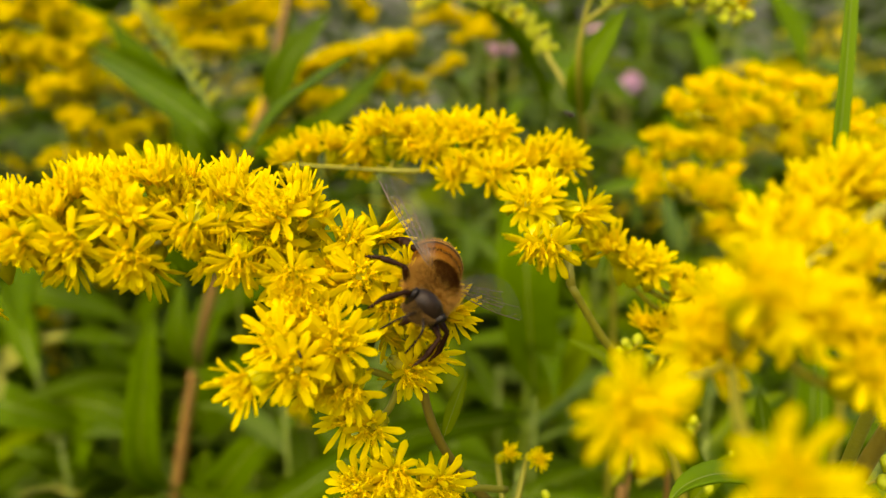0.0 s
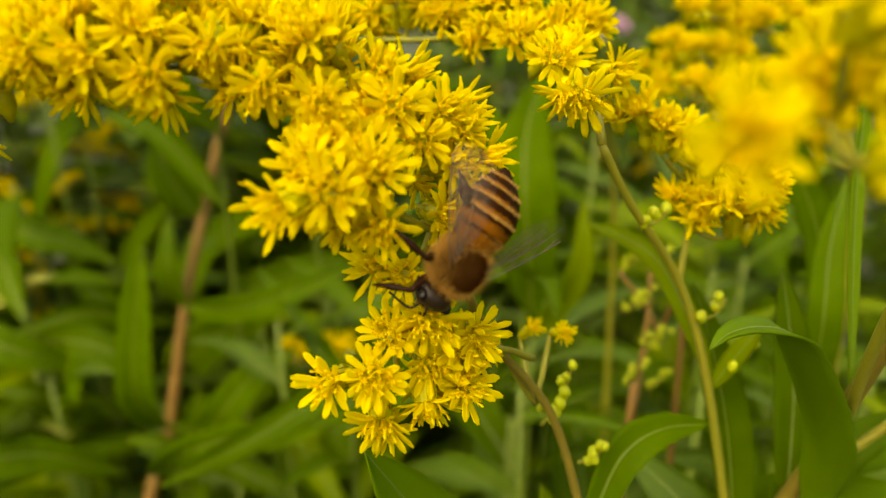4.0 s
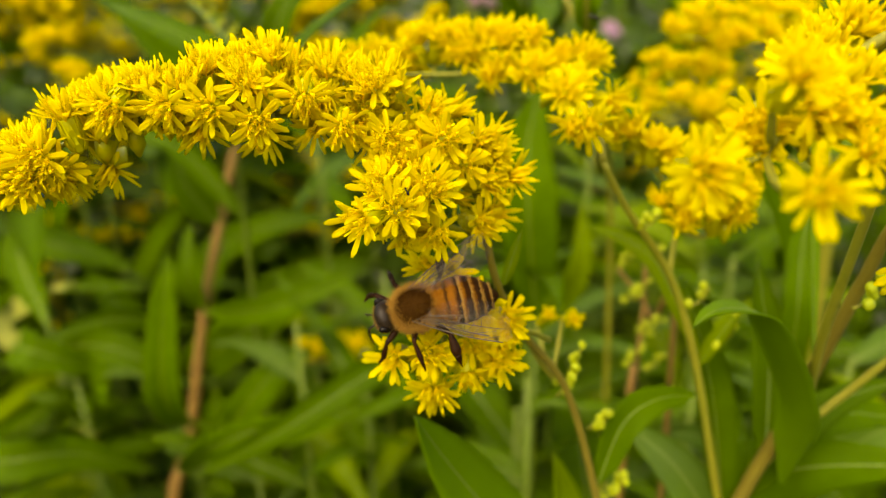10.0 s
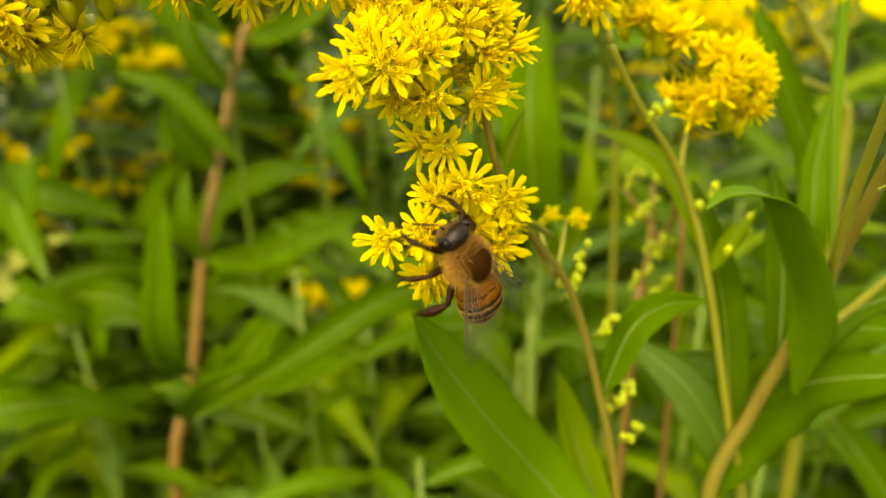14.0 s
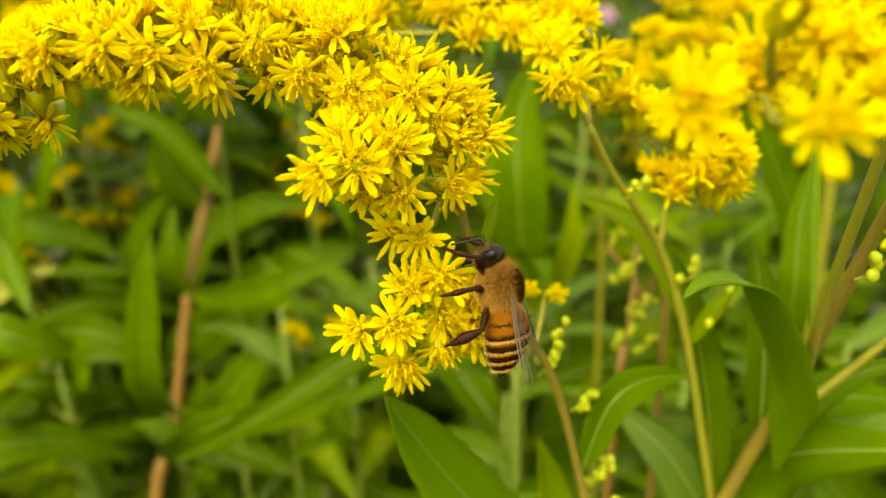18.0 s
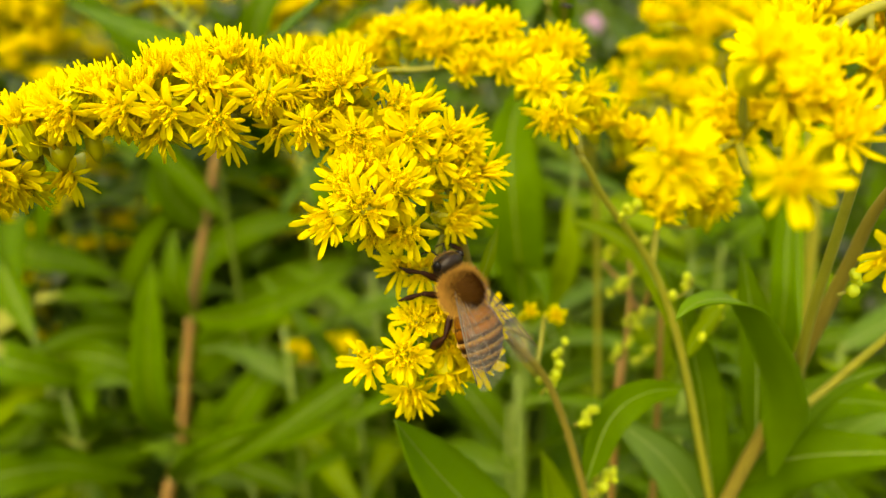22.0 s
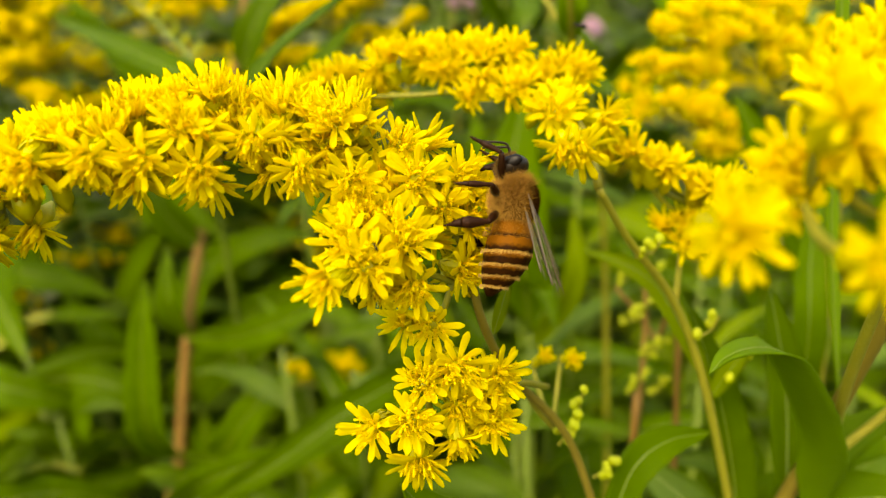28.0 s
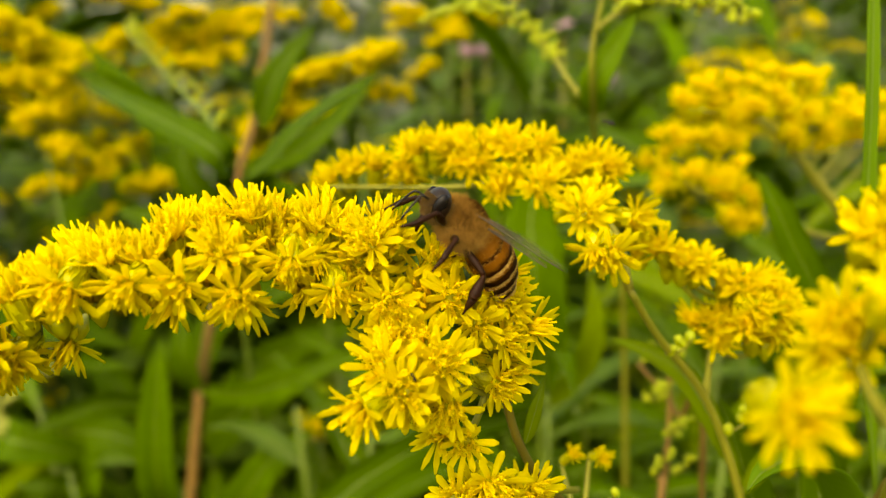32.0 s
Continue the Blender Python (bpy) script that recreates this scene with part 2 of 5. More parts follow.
def joined(pieces):
    """Several (verts, faces[, material index]) as one list of each."""
    verts, faces, mats = [], [], []
    for pc in pieces:
        off = len(verts)
        verts += list(pc[0])
        faces += [tuple(i + off for i in f) for f in pc[1]]
        mats += [pc[2] if len(pc) > 2 else 0] * len(pc[1])
    return verts, faces, mats


def mesh_joined(name, pieces, mats, smooth=True):
    v, f, k = joined(pieces)
    me = mesh_of(name, v, f, mats, smooth)
    me.polygons.foreach_set("material_index", k)
    return me


def moved(piece, m):
    return ([m @ Vector(v) for v in piece[0]], piece[1], *piece[2:])


def lathe(profile, sides=10, wobble=0.0):
    """A turned form round z from (radius, height) pairs in metres."""
    verts, faces = [], []
    for r, z in profile:
        for k in range(sides):
            a = 2 * math.pi * k / sides
            rr = r * (1 + wobble * (1 if k % 2 else -1))
            verts.append(Vector((rr * math.cos(a), rr * math.sin(a), z)))
    for i in range(len(profile) - 1):
        for k in range(sides):
            a, b = i * sides + k, i * sides + (k + 1) % sides
            faces.append((a, b, b + sides, a + sides))
    faces.append(tuple(range(sides))[::-1])
    faces.append(tuple(range((len(profile) - 1) * sides, len(profile) * sides)))
    return verts, faces


def frame_to(d, spin=0.0):
    """The turn that lays z along d."""
    return Vector(d).to_track_quat("Z", "Y").to_matrix().to_4x4() @ pose(0, 0, 0, 0, 0, spin)


# ---- goldenrod flower heads ----
def petal_piece(length, width, curl, notch=0.0, cols=4, rows=7):
    """A strap-shaped ray petal along +x with a shallow channel, rising by curl, with a thin solid section."""
    top, bot, faces = [], [], []
    for i in range(rows):
        u = i / (rows - 1)
        w = width * (0.30 + 0.70 * math.sin(min(1.0, u * 1.25 + 0.08) * math.pi / 2)) * (1.0 if u < 0.82 else max(0.30, math.cos((u - 0.82) / 0.18 * 1.25)))
        for j in range(cols):
            v = j / (cols - 1) * 2 - 1
            x = length * u - (notch * length * (1 - abs(v)) if i == rows - 1 else 0)
            z = curl * length * u * u + 0.16 * width * (v * v) - 0.05 * width * math.cos(v * 9)
            top.append((x, v * w / 2, z))
            bot.append((x, v * w / 2 * 0.96, z - 0.05 * width))
    n = rows * cols
    for i in range(rows - 1):
        for j in range(cols - 1):
            a = i * cols + j
            faces.append((a, a + cols, a + cols + 1, a + 1))
            faces.append((n + a, n + a + 1, n + a + cols + 1, n + a + cols))
    ring = [j for j in range(cols)] + [i * cols + cols - 1 for i in range(1, rows)] + [(rows - 1) * cols + j for j in range(cols - 2, -1, -1)] + [i * cols for i in range(rows - 2, 0, -1)]
    for a, b in zip(ring, ring[1:] + ring[:1]):
        faces.append((a, b, n + b, n + a))
    return top + bot, faces


def floret_piece(h, spread, style):
    """One tubular disc floret along +z: a slim tube, five pointed lobes and a fine forked style of that length."""
    pieces = [(*lathe([(0.10 * MM, 0), (0.11 * MM, h * 0.6), (0.19 * MM, h)], 5), 0)]
    for k in range(5):
        m = pose(0, 0, h, 0, 0, 72 * k)
        c = [m @ Vector(v) for v in ((0.13 * MM, -0.10 * MM, 0), (0.13 * MM, 0.10 * MM, 0), (spread, 0, 0.30 * MM), (0.16 * MM, 0, -0.08 * MM))]
        pieces.append((c, [(0, 2, 1), (0, 3, 2), (1, 2, 3), (0, 1, 3)], 0))
    z = h * 0.9
    pieces.append((*moved(lathe([(0.055 * MM, z), (0.06 * MM, z + style * 0.45), (0.11 * MM, z + style * 0.75), (0.09 * MM, z + style * 0.9), (0.03 * MM, z + style)], 5), pose(0, 0, 0, rnd.uniform(-9, 9), rnd.uniform(-9, 9), 0)), 1))
    return pieces


rnd = random.Random(7)
PETALS = [mesh_of("ray_petal", *petal_piece(l * MM, w * MM, c, n), PETAL) for l, w, c, n in
          ((2.30, 0.60, 0.10, 0.02), (2.10, 0.54, -0.10, 0.0), (2.45, 0.55, 0.18, 0.03), (2.05, 0.60, -0.22, 0.0), (1.8, 0.36, 0.28, 0.0))]


def disc_mesh(count, lift, style):
    pieces = []
    for k in range(count):
        a, r = k * 2.39996, 0.82 * MM * math.sqrt((k + 0.4) / count)
        m = pose(r * math.cos(a), r * math.sin(a), 0) @ frame_to((math.cos(a) * r * 480, math.sin(a) * r * 480, 1), rnd.uniform(0, 90))
        pieces += [moved(p, m) for p in floret_piece((1.0 + rnd.uniform(0, 0.6)) * MM * lift, 0.40 * MM, style * rnd.uniform(0.75, 1.2) * MM)]
    return mesh_joined("flower_disc", pieces, [DISC, PETAL])


DISCS = [disc_mesh(n, l, s) for n, l, s in ((11, 1.0, 0.8), (13, 1.05, 0.7), (10, 0.85, 0.9))]
TALL_DISCS = [disc_mesh(n, l, s) for n, l, s in ((12, 1.15, 1.25), (14, 1.2, 1.1), (11, 1.1, 1.35))]


def cup_mesh():
    pieces = [lathe([(0.18 * MM, -3.0 * MM), (0.45 * MM, -2.7 * MM), (0.80 * MM, -1.6 * MM), (0.78 * MM, -0.5 * MM), (0.72 * MM, 0.1 * MM)], 10, 0.05)]
    for ring, (z0, z1) in enumerate(((-2.7, -1.3), (-2.3, -0.5), (-1.8, 0.3))):
        for k in range(7):
            m = pose(0, 0, 0, 0, 0, 360 / 7 * k + ring * 25)
            c = [m @ Vector(v) for v in ((0.62 * MM, -0.26 * MM, z0 * MM), (0.62 * MM, 0.26 * MM, z0 * MM), (0.93 * MM, 0.16 * MM, (z0 + z1) / 2 * MM), (0.88 * MM, 0, z1 * MM), (0.93 * MM, -0.16 * MM, (z0 + z1) / 2 * MM), (0.6 * MM, 0, (z0 + z1) / 2 * MM))]
            pieces.append((c, [(0, 1, 2, 4), (4, 2, 3), (0, 4, 5), (4, 3, 5), (3, 2, 5), (2, 1, 5), (1, 0, 5)]))
    return mesh_joined("involucre", pieces, [CUP], False)


CUPM = cup_mesh()
FACING = {"u": (0, -.35, 1), "ul": (-.45, -.35, .9), "ur": (.45, -.35, .9), "v": (0, -1, .25), "vu": (0, -.8, .7), "vd": (0, -.95, -.25),
          "vl": (-.5, -.85, .1), "vr": (.5, -.8, .15), "d": (0, -.5, -.8), "dl": (-.6, -.6, -.4), "dr": (.6, -.5, -.5),
          "r": (.85, -.5, .1), "l": (-.8, -.6, .1), "vul": (-.5, -.7, .6), "vur": (.5, -.7, .6)}


def head_petals(face):
    """How many ray petals a head has and how far each is raised: heads that look up are half closed, those that nod are open."""
    up = FACING[face][2]
    count = rnd.randint(12, 16)
    low, high = (24, 70) if up > 0.8 else ((2, 46) if up > -0.1 else (-6, 36))
    return [(360 / count * k + rnd.uniform(-11, 11), rnd.uniform(low, high), rnd.choice(PETALS[:4]), rnd.uniform(0.88, 1.12)) for k in range(count)] + \
           [(rnd.uniform(0, 360), rnd.uniform(58, 82), PETALS[4], rnd.uniform(0.85, 1.1)) for k in range(5)]


def head_pose(place, face):
    """Stands a head so that the middle of its petals and florets, not its foot, lies at the place."""
    d = (Vector(FACING[face]) + Vector((rnd.uniform(-.22, .22), rnd.uniform(-.22, .22), rnd.uniform(-.22, .22)))).normalized()
    sink = 1.3 if FACING[face][2] > 0.8 else 0.5
    return Matrix.Translation(place - d * sink * MM) @ frame_to(d, rnd.uniform(0, 360))


def flower_head(plant, place, face, size=1.0):
    """A head in parts: the green cup, each ray petal and the disc."""
    m = head_pose(Vector(place), face) @ Matrix.Scale(size, 4)
    head = part("flower_head", CUPM, plant, m)
    for turn, lift, me, s in head_petals(face):
        part("ray_petal", me, head, pose(0, 0, 0, 0, 0, turn) @ pose(0.5 * MM, 0, 0.1 * MM, rnd.uniform(-18, 18), -lift, 0) @ Matrix.Scale(s, 4))
    part("flower_disc", rnd.choice(TALL_DISCS if FACING[face][2] > 0.6 else DISCS), head, pose(0, 0, 0, 0, 0, rnd.uniform(0, 360)))
    return m


LOW_PETALS = [petal_piece(l * MM, w * MM, c, 0, 3, 4) for l, w, c in ((2.35, 0.50, 0.1), (2.15, 0.46, -0.1), (2.4, 0.46, 0.2))]


def head_pieces(m, face):
    """A head as plain pieces, for far plumes that stay out of focus."""
    pieces = [moved((*lathe([(0.2 * MM, -3 * MM), (0.8 * MM, -1.6 * MM), (0.75 * MM, 0)], 7), 1), m)]
    for turn, lift, me, s in head_petals(face):
        pieces.append(moved((*rnd.choice(LOW_PETALS), 0), m @ pose(0, 0, 0, 0, 0, turn) @ pose(0.5 * MM, 0, 0.1 * MM, 0, -lift, 0)))
    for k in range(10):
        a = k * 2.4
        r = 0.8 * MM * math.sqrt(k / 10)
        pieces.append(moved((*lathe([(0.10 * MM, 0), (0.21 * MM, 1.2 * MM), (0.07 * MM, 1.4 * MM), (0.09 * MM, 2.2 * MM)], 5), 2), m @ pose(r * math.cos(a), r * math.sin(a), 0, rnd.uniform(-12, 12), rnd.uniform(-12, 12), 0)))
    return pieces


# ---- leaves ----
def leaf_pieces(length, width, bend=0.3, fold=0.25, teeth=7, twist=0.0, rows=18, wave=0.05, cols=7):
    """A lance-shaped, toothed goldenrod leaf along +x, arching down by bend, with a raised midrib; the blade has a solid section."""
    top, bot, faces = [], [], []
    for i in range(rows):
        u = i / (rows - 1)
        w = width * (math.sin(math.pi * min(1, u ** 0.75)) ** 0.85) * 0.98 + width * 0.02
        tooth = 1 + (0.07 if teeth and 0.3 < u < 0.9 and i % 2 else 0)
        ang = bend * u
        cx = length * (math.sin(ang) / bend if abs(bend) > 1e-3 else u)
        cz = -length * ((1 - math.cos(ang)) / bend if abs(bend) > 1e-3 else 0)
        tw = twist * u
        for j in range(cols):
            v = j / (cols - 1) * 2 - 1
            y = v * w / 2 * (tooth if abs(v) > 0.9 else 1)
            z = fold * abs(y) + wave * width * math.sin(u * 11 + v * 2) * abs(v)
            y, z = y * math.cos(tw) - z * math.sin(tw), y * math.sin(tw) + z * math.cos(tw)
            top.append((cx + z * math.sin(ang), y, cz + z * math.cos(ang)))
            bot.append((cx + (z - 0.0003) * math.sin(ang), y, cz + (z - 0.0003) * math.cos(ang)))
    n = rows * cols
    for i in range(rows - 1):
        for j in range(cols - 1):
            a = i * cols + j
            faces.append((a, a + cols, a + cols + 1, a + 1))
            faces.append((n + a, n + a + 1, n + a + cols + 1, n + a + cols))
        for j in (0, cols - 1):
            a = i * cols + j
            faces.append((a, a + cols, n + a + cols, n + a))
    rib = [Vector(top[i * cols + cols // 2]) for i in range(rows)]
    ribv, ribf = tube(rib, [width * 0.035 * (1 - 0.8 * i / rows) for i in range(rows)], 5)
    return [(top + bot, faces, 0), (ribv, ribf, 1)]


def leaf_mesh(mat=None, **k):
    return mesh_joined("leaf", leaf_pieces(**k), [mat or LEAF, RIB])


KINDS = ((0, 0.095, 0.016, 0.7, 0.25, 0.2), (0, 0.085, 0.014, 1.0, 0.3, -0.3), (0, 0.110, 0.019, 0.4, 0.2, 0.1),
         (1, 0.080, 0.015, 0.8, 0.3, 0.3), (2, 0.090, 0.017, 0.6, 0.15, -0.2), (0, 0.070, 0.012, 0.5, 0.35, 0.4), (2, 0.075, 0.014, 1.1, 0.2, 0.2))
LEAVES = [leaf_mesh((LEAF, LEAF_PALE, LEAF_BLUE)[m], length=l, width=w, bend=b, fold=f, twist=t) for m, l, w, b, f, t in KINDS]
FAR_LEAVES = [(leaf_pieces(l, w, b, f, 0, t, 8, 0.05, 3)[0], m) for m, l, w, b, f, t in KINDS]


def leaf_between(plant, a, b, width, mat=None, bend=0.3, fold=0.2, roll=0.0, twist=0.0, name="leaf"):
    """A leaf from its foot a to its tip b (millimetres from the flowering tip)."""
    a, b = at(a), at(b)
    d = b - a
    me = leaf_mesh(mat, length=d.length * 1.03, width=width * MM, bend=bend, fold=fold, twist=twist)
    q = d.to_track_quat("X", "Z").to_matrix().to_4x4() @ pose(0, 0, 0, roll, -math.degrees(bend) / 2, 0)
    return part(name, me, plant, Matrix.Translation(a - plant.location) @ q)


def blade(plant, points, width, mat=None, face=(0, -1, 0.35), fold=0.25, name="leaf", teeth=True, skew=0.8):
    """A leaf whose midrib runs through points (millimetres from the flowering tip, foot first) and whose face looks towards face."""
    line = spline([at(p) - plant.location for p in points], 6)
    n, cols = len(line), 7
    top, bot, faces = [], [], []
    w0 = width * MM
    for i, p in enumerate(line):
        u = i / (n - 1)
        d = (line[min(i + 1, n - 1)] - line[max(i - 1, 0)]).normalized()
        side = d.cross(Vector(face)).normalized()
        up = side.cross(d).normalized()
        w = w0 * (math.sin(math.pi * min(1, (u * 0.94 + 0.06) ** skew)) ** 0.8) * (1.05 if teeth and i % 2 and 0.3 < u < 0.95 else 1) + 0.02 * w0
        w *= min(1.0, 0.18 + u / 0.14)
        for j in range(cols):
            v = j / (cols - 1) * 2 - 1
            q = p + side * (v * w / 2) + up * (fold * abs(v) * w / 2 + 0.04 * w0 * math.sin(u * 9 + v) * abs(v))
            top.append(q)
            bot.append(q - up * 0.00022)
    m = n * cols
    for i in range(n - 1):
        for j in range(cols - 1):
            a = i * cols + j
            faces.append((a, a + 1, a + cols + 1, a + cols))
            faces.append((m + a, m + a + cols, m + a + cols + 1, m + a + 1))
        for j in (0, cols - 1):
            a = i * cols + j
            faces.append((a, a + cols, m + a + cols, m + a))
    rib = tube([top[i * cols + cols // 2] for i in range(n)], [w0 * 0.03 * (1 - 0.8 * i / n) for i in range(n)], 5)
    return part(name, mesh_joined(name, [(top + bot, faces, 0), (*rib, 1)], [mat or LEAF, RIB]), plant)


def stem_part(plant, points, radii, mat, name="stem", steps=6, sides=9):
    pts = [at(p) - plant.location for p in points]
    line = spline(pts, steps)
    n = len(line)
    rr = [np.interp(i / (n - 1), np.linspace(0, 1, len(radii)), radii) * MM for i in range(n)]
    v, f = tube(line, rr, sides)
    return part(name, mesh_of(name, v, f, mat), plant)


def stalk(plant, m, toward, mat=None):
    """The short stalk from a head's cup to its branch."""
    a = m @ Vector((0, 0, -2.9 * MM))
    b = Vector(toward)
    mid = (a + b) / 2 + Vector((0, 0, -0.6 * MM))
    v, f = tube(spline([a, mid, b], 4), [0.20 * MM, 0.24 * MM, 0.3 * MM], 6)
    part("flower_stalk", mesh_of("flower_stalk", v, f, mat or STEM), plant)


ARCH_LEFT = [
    (-38.9, 45.7, 4.3, "u"), (-37.5, 44.5, 2.6, "vd"), (-39.8, 44.7, 1.1, "v"), (-36.0, 47.0, 6.6, "u"),
    (-34.6, 49.0, 7.0, "u"), (-32.3, 46.7, 7.5, "u"), (-31.4, 45.1, 6.3, "vd"), (-29.3, 47.7, 8.5, "u"),
    (-27.3, 45.1, 6.4, "vd"), (-31.7, 49.8, 7.7, "ul"), (-26.2, 47.6, 8.4, "u"), (-25.0, 49.2, 9.6, "u"),
    (-24.1, 45.6, 6.0, "vd"), (-22.3, 49.9, 9.7, "u"), (-19.8, 50.0, 10.3, "u"), (-21.3, 46.9, 8.1, "vu"),
    (-20.3, 45.7, 5.0, "vd"), (-27.3, 48.8, 6.3, "v"), (-42.3, 45.2, 2.8, "vu"), (-43.8, 44.8, 1.5, "v"),
    (-41.6, 46.1, 1.9, "vu"), (-38.6, 44.6, 1.0, "vd"), (-45.5, 45.3, 1.4, "vu"), (-36.9, 46.5, 1.3, "vd"),
    (-46.2, 44.2, -0.3, "vd"),
]
ARCH_CROWN = [
    (-16.8, 47.5, 6.3, "vd"), (-15.1, 51.4, 8.9, "u"), (-18.6, 50.5, 8.1, "u"), (-12.8, 51.2, 8.4, "u"),
    (-11.1, 49.6, 7.2, "vu"), (-9.6, 52.1, 7.4, "ur"), (-13.6, 47.4, 3.9, "vd"), (-9.9, 47.7, 3.0, "v"),
    (-6.3, 51.3, 4.9, "vur"), (-5.3, 49.3, 2.5, "v"), (-1.6, 51.5, 1.7, "vr"), (-3.6, 49.7, 0.0, "v"),
    (-1.1, 50.7, -1.9, "vr"), (-1.8, 50.3, -5.7, "vr"), (-12.0, 50.6, 4.6, "v"),
]
LOWER_LOBE = [
    (-9.7, 47.0, 0.9, "vu"), (-12.4, 41.7, -2.2, "vl"), (-9.3, 43.1, -1.8, "v"), (-6.4, 45.2, -0.8, "vur"),
    (-6.1, 45.7, -5.0, "vd"), (-9.0, 46.3, -5.0, "vd"), (-10.8, 44.7, -0.4, "vul"), (-5.0, 48.4, -9.6, "v"),
    (-7.7, 47.2, -0.2, "vu"),
]
TIP = [
    (-6.0, 46.6, -13.3, "vu"), (-10.5, 45.5, -16.7, "vl"), (-7.1, 44.6, -15.7, "v"), (-6.8, 44.8, -20.0, "vd"),
    (-3.1, 46.9, -16.2, "v"), (-0.8, 47.8, -15.3, "vur"), (-3.4, 46.5, -19.4, "d"), (-0.3, 47.4, -18.2, "vr"),
]
TIP2 = [
    (-3.1, 46.6, -12.5, "v"), (0.6, 48.1, -14.3, "vr"), (-0.8, 48.4, -19.0, "vd"),
]
BACK_ARCH = [
    (-17.9, 84.1, 5.3, "ul"), (-15.0, 83.3, 6.6, "u"), (-11.9, 82.3, 7.1, "u"), (-9.0, 80.2, 6.4, "d"),
    (-7.3, 81.0, 8.8, "u"), (-4.7, 80.0, 9.3, "u"), (-2.1, 79.4, 9.4, "u"), (-0.9, 77.4, 6.9, "vd"),
    (1.2, 78.7, 9.1, "u"), (3.4, 77.3, 8.5, "vu"), (6.5, 76.2, 8.9, "vur"), (2.9, 75.1, 5.6, "vd"),
    (5.3, 72.5, 5.0, "v"), (9.4, 75.4, 6.4, "ul"), (12.7, 75.6, 7.2, "ur"), (13.4, 74.1, 6.1, "vr"),
    (8.2, 64.9, 3.9, "v"), (14.2, 66.8, 2.3, "vr"), (10.0, 60.7, 0.9, "vd"), (10.1, 68.8, 4.6, "vu"),
]
SIDE_TUFT = [
    (19.1, 67.8, -1.9, "u"), (21.5, 68.6, -3.3, "vu"), (24.6, 69.2, -5.3, "u"), (26.1, 67.8, -5.8, "vu"),
    (29.7, 68.9, -6.2, "ur"), (26.3, 64.7, -7.7, "vd"), (29.9, 67.1, -8.0, "vr"), (16.6, 68.3, -0.7, "ul"),
    (26.3, 70.4, -9.1, "d"),
]
SIDE_TUFT2 = [
    (24.5, 67.4, -10.6, "v"), (27.1, 67.5, -10.6, "u"), (30.0, 67.3, -11.1, "vr"), (23.4, 69.0, -9.6, "ul"),
]
NEAR = [
    (8.2, 25.5, 5.5, "v"), (12.1, 21.0, 5.6, "v"), (12.9, 26.0, 10.7, "vu"), (16.8, 30.6, 8.1, "v"),
    (20.0, 32.5, 10.2, "u"), (23.3, 32.6, 8.7, "vu"), (24.9, 31.3, 8.5, "v"), (26.0, 36.6, 11.7, "u"),
    (23.0, 37.5, 12.5, "u"), (19.8, 36.4, 11.0, "u"), (17.6, 36.7, 10.3, "ul"), (27.6, 34.6, 11.3, "u"),
    (25.6, 30.7, 6.6, "vd"), (13.9, 32.0, 6.8, "vl"), (27.0, 33.2, -4.3, "vl"), (29.6, 31.5, -7.6, "vd"),
    (26.6, 28.9, 4.7, "vd"), (27.7, 30.2, 8.8, "u"),
]
NEAR_LOW = [
    (19.9, 37.3, 11.9, "u"), (22.4, 37.5, 12.7, "u"), (17.7, 35.3, 9.7, "vu"), (19.6, 34.1, 9.5, "u"),
    (16.7, 31.5, 7.0, "v"), (19.0, 30.9, 7.3, "vu"), (13.1, 31.5, 5.3, "v"), (19.6, 29.2, 5.6, "vu"),
]
PLUME = [
    (42.2, 128.4, 5.8, "ul"), (47.5, 131.5, 7.9, "u"), (53.4, 132.9, 8.4, "u"), (60.0, 135.7, 9.8, "u"),
    (65.9, 136.6, 8.6, "u"), (70.8, 137.0, 6.2, "u"), (61.4, 130.2, 4.0, "vu"), (55.0, 127.8, 4.0, "vu"),
    (50.3, 127.6, 3.4, "v"), (66.7, 130.6, 1.5, "v"), (73.4, 133.0, 1.3, "u"), (80.1, 136.9, 2.3, "u"),
    (83.5, 135.8, -1.0, "u"), (70.6, 129.4, -2.4, "vd"), (62.6, 128.6, -1.0, "vd"), (89.2, 137.6, -3.1, "ur"),
    (48.7, 133.8, 4.0, "v"), (81.1, 133.6, -4.1, "vd"),
]
PLUME2 = [
    (39.3, 123.9, -0.6, "ul"), (43.4, 125.4, 0.1, "u"), (50.9, 125.9, -1.8, "vr"), (47.3, 126.0, -1.6, "v"),
    (35.9, 118.7, -5.3, "l"), (41.4, 119.9, -5.5, "u"), (45.3, 119.4, -6.9, "v"), (50.2, 119.9, -9.2, "vr"),
    (46.3, 116.5, -12.3, "vd"), (49.7, 116.1, -13.4, "vr"), (48.9, 122.0, -6.5, "u"),
]


def filled(plant, heads, share, back=2.6):
    """Smaller heads, one mesh each, that fill a bunch between and behind its outer heads."""
    for x, y, z, face in heads:
        for k in range(int(share + rnd.random())):
            q = at((x + rnd.uniform(-2.8, 2.8), y + back * rnd.uniform(0.25, 1.4), z + rnd.uniform(-2.2, 0.7))) - plant.location
            way = face if face[0] == "u" or rnd.random() < 0.5 else "vu"
            m = head_pose(q, way) @ Matrix.Scale(rnd.uniform(0.85, 1.05), 4)
            part("flower_head", mesh_joined("flower_head", head_pieces(m, way), [PETAL, CUP, DISC]), plant)


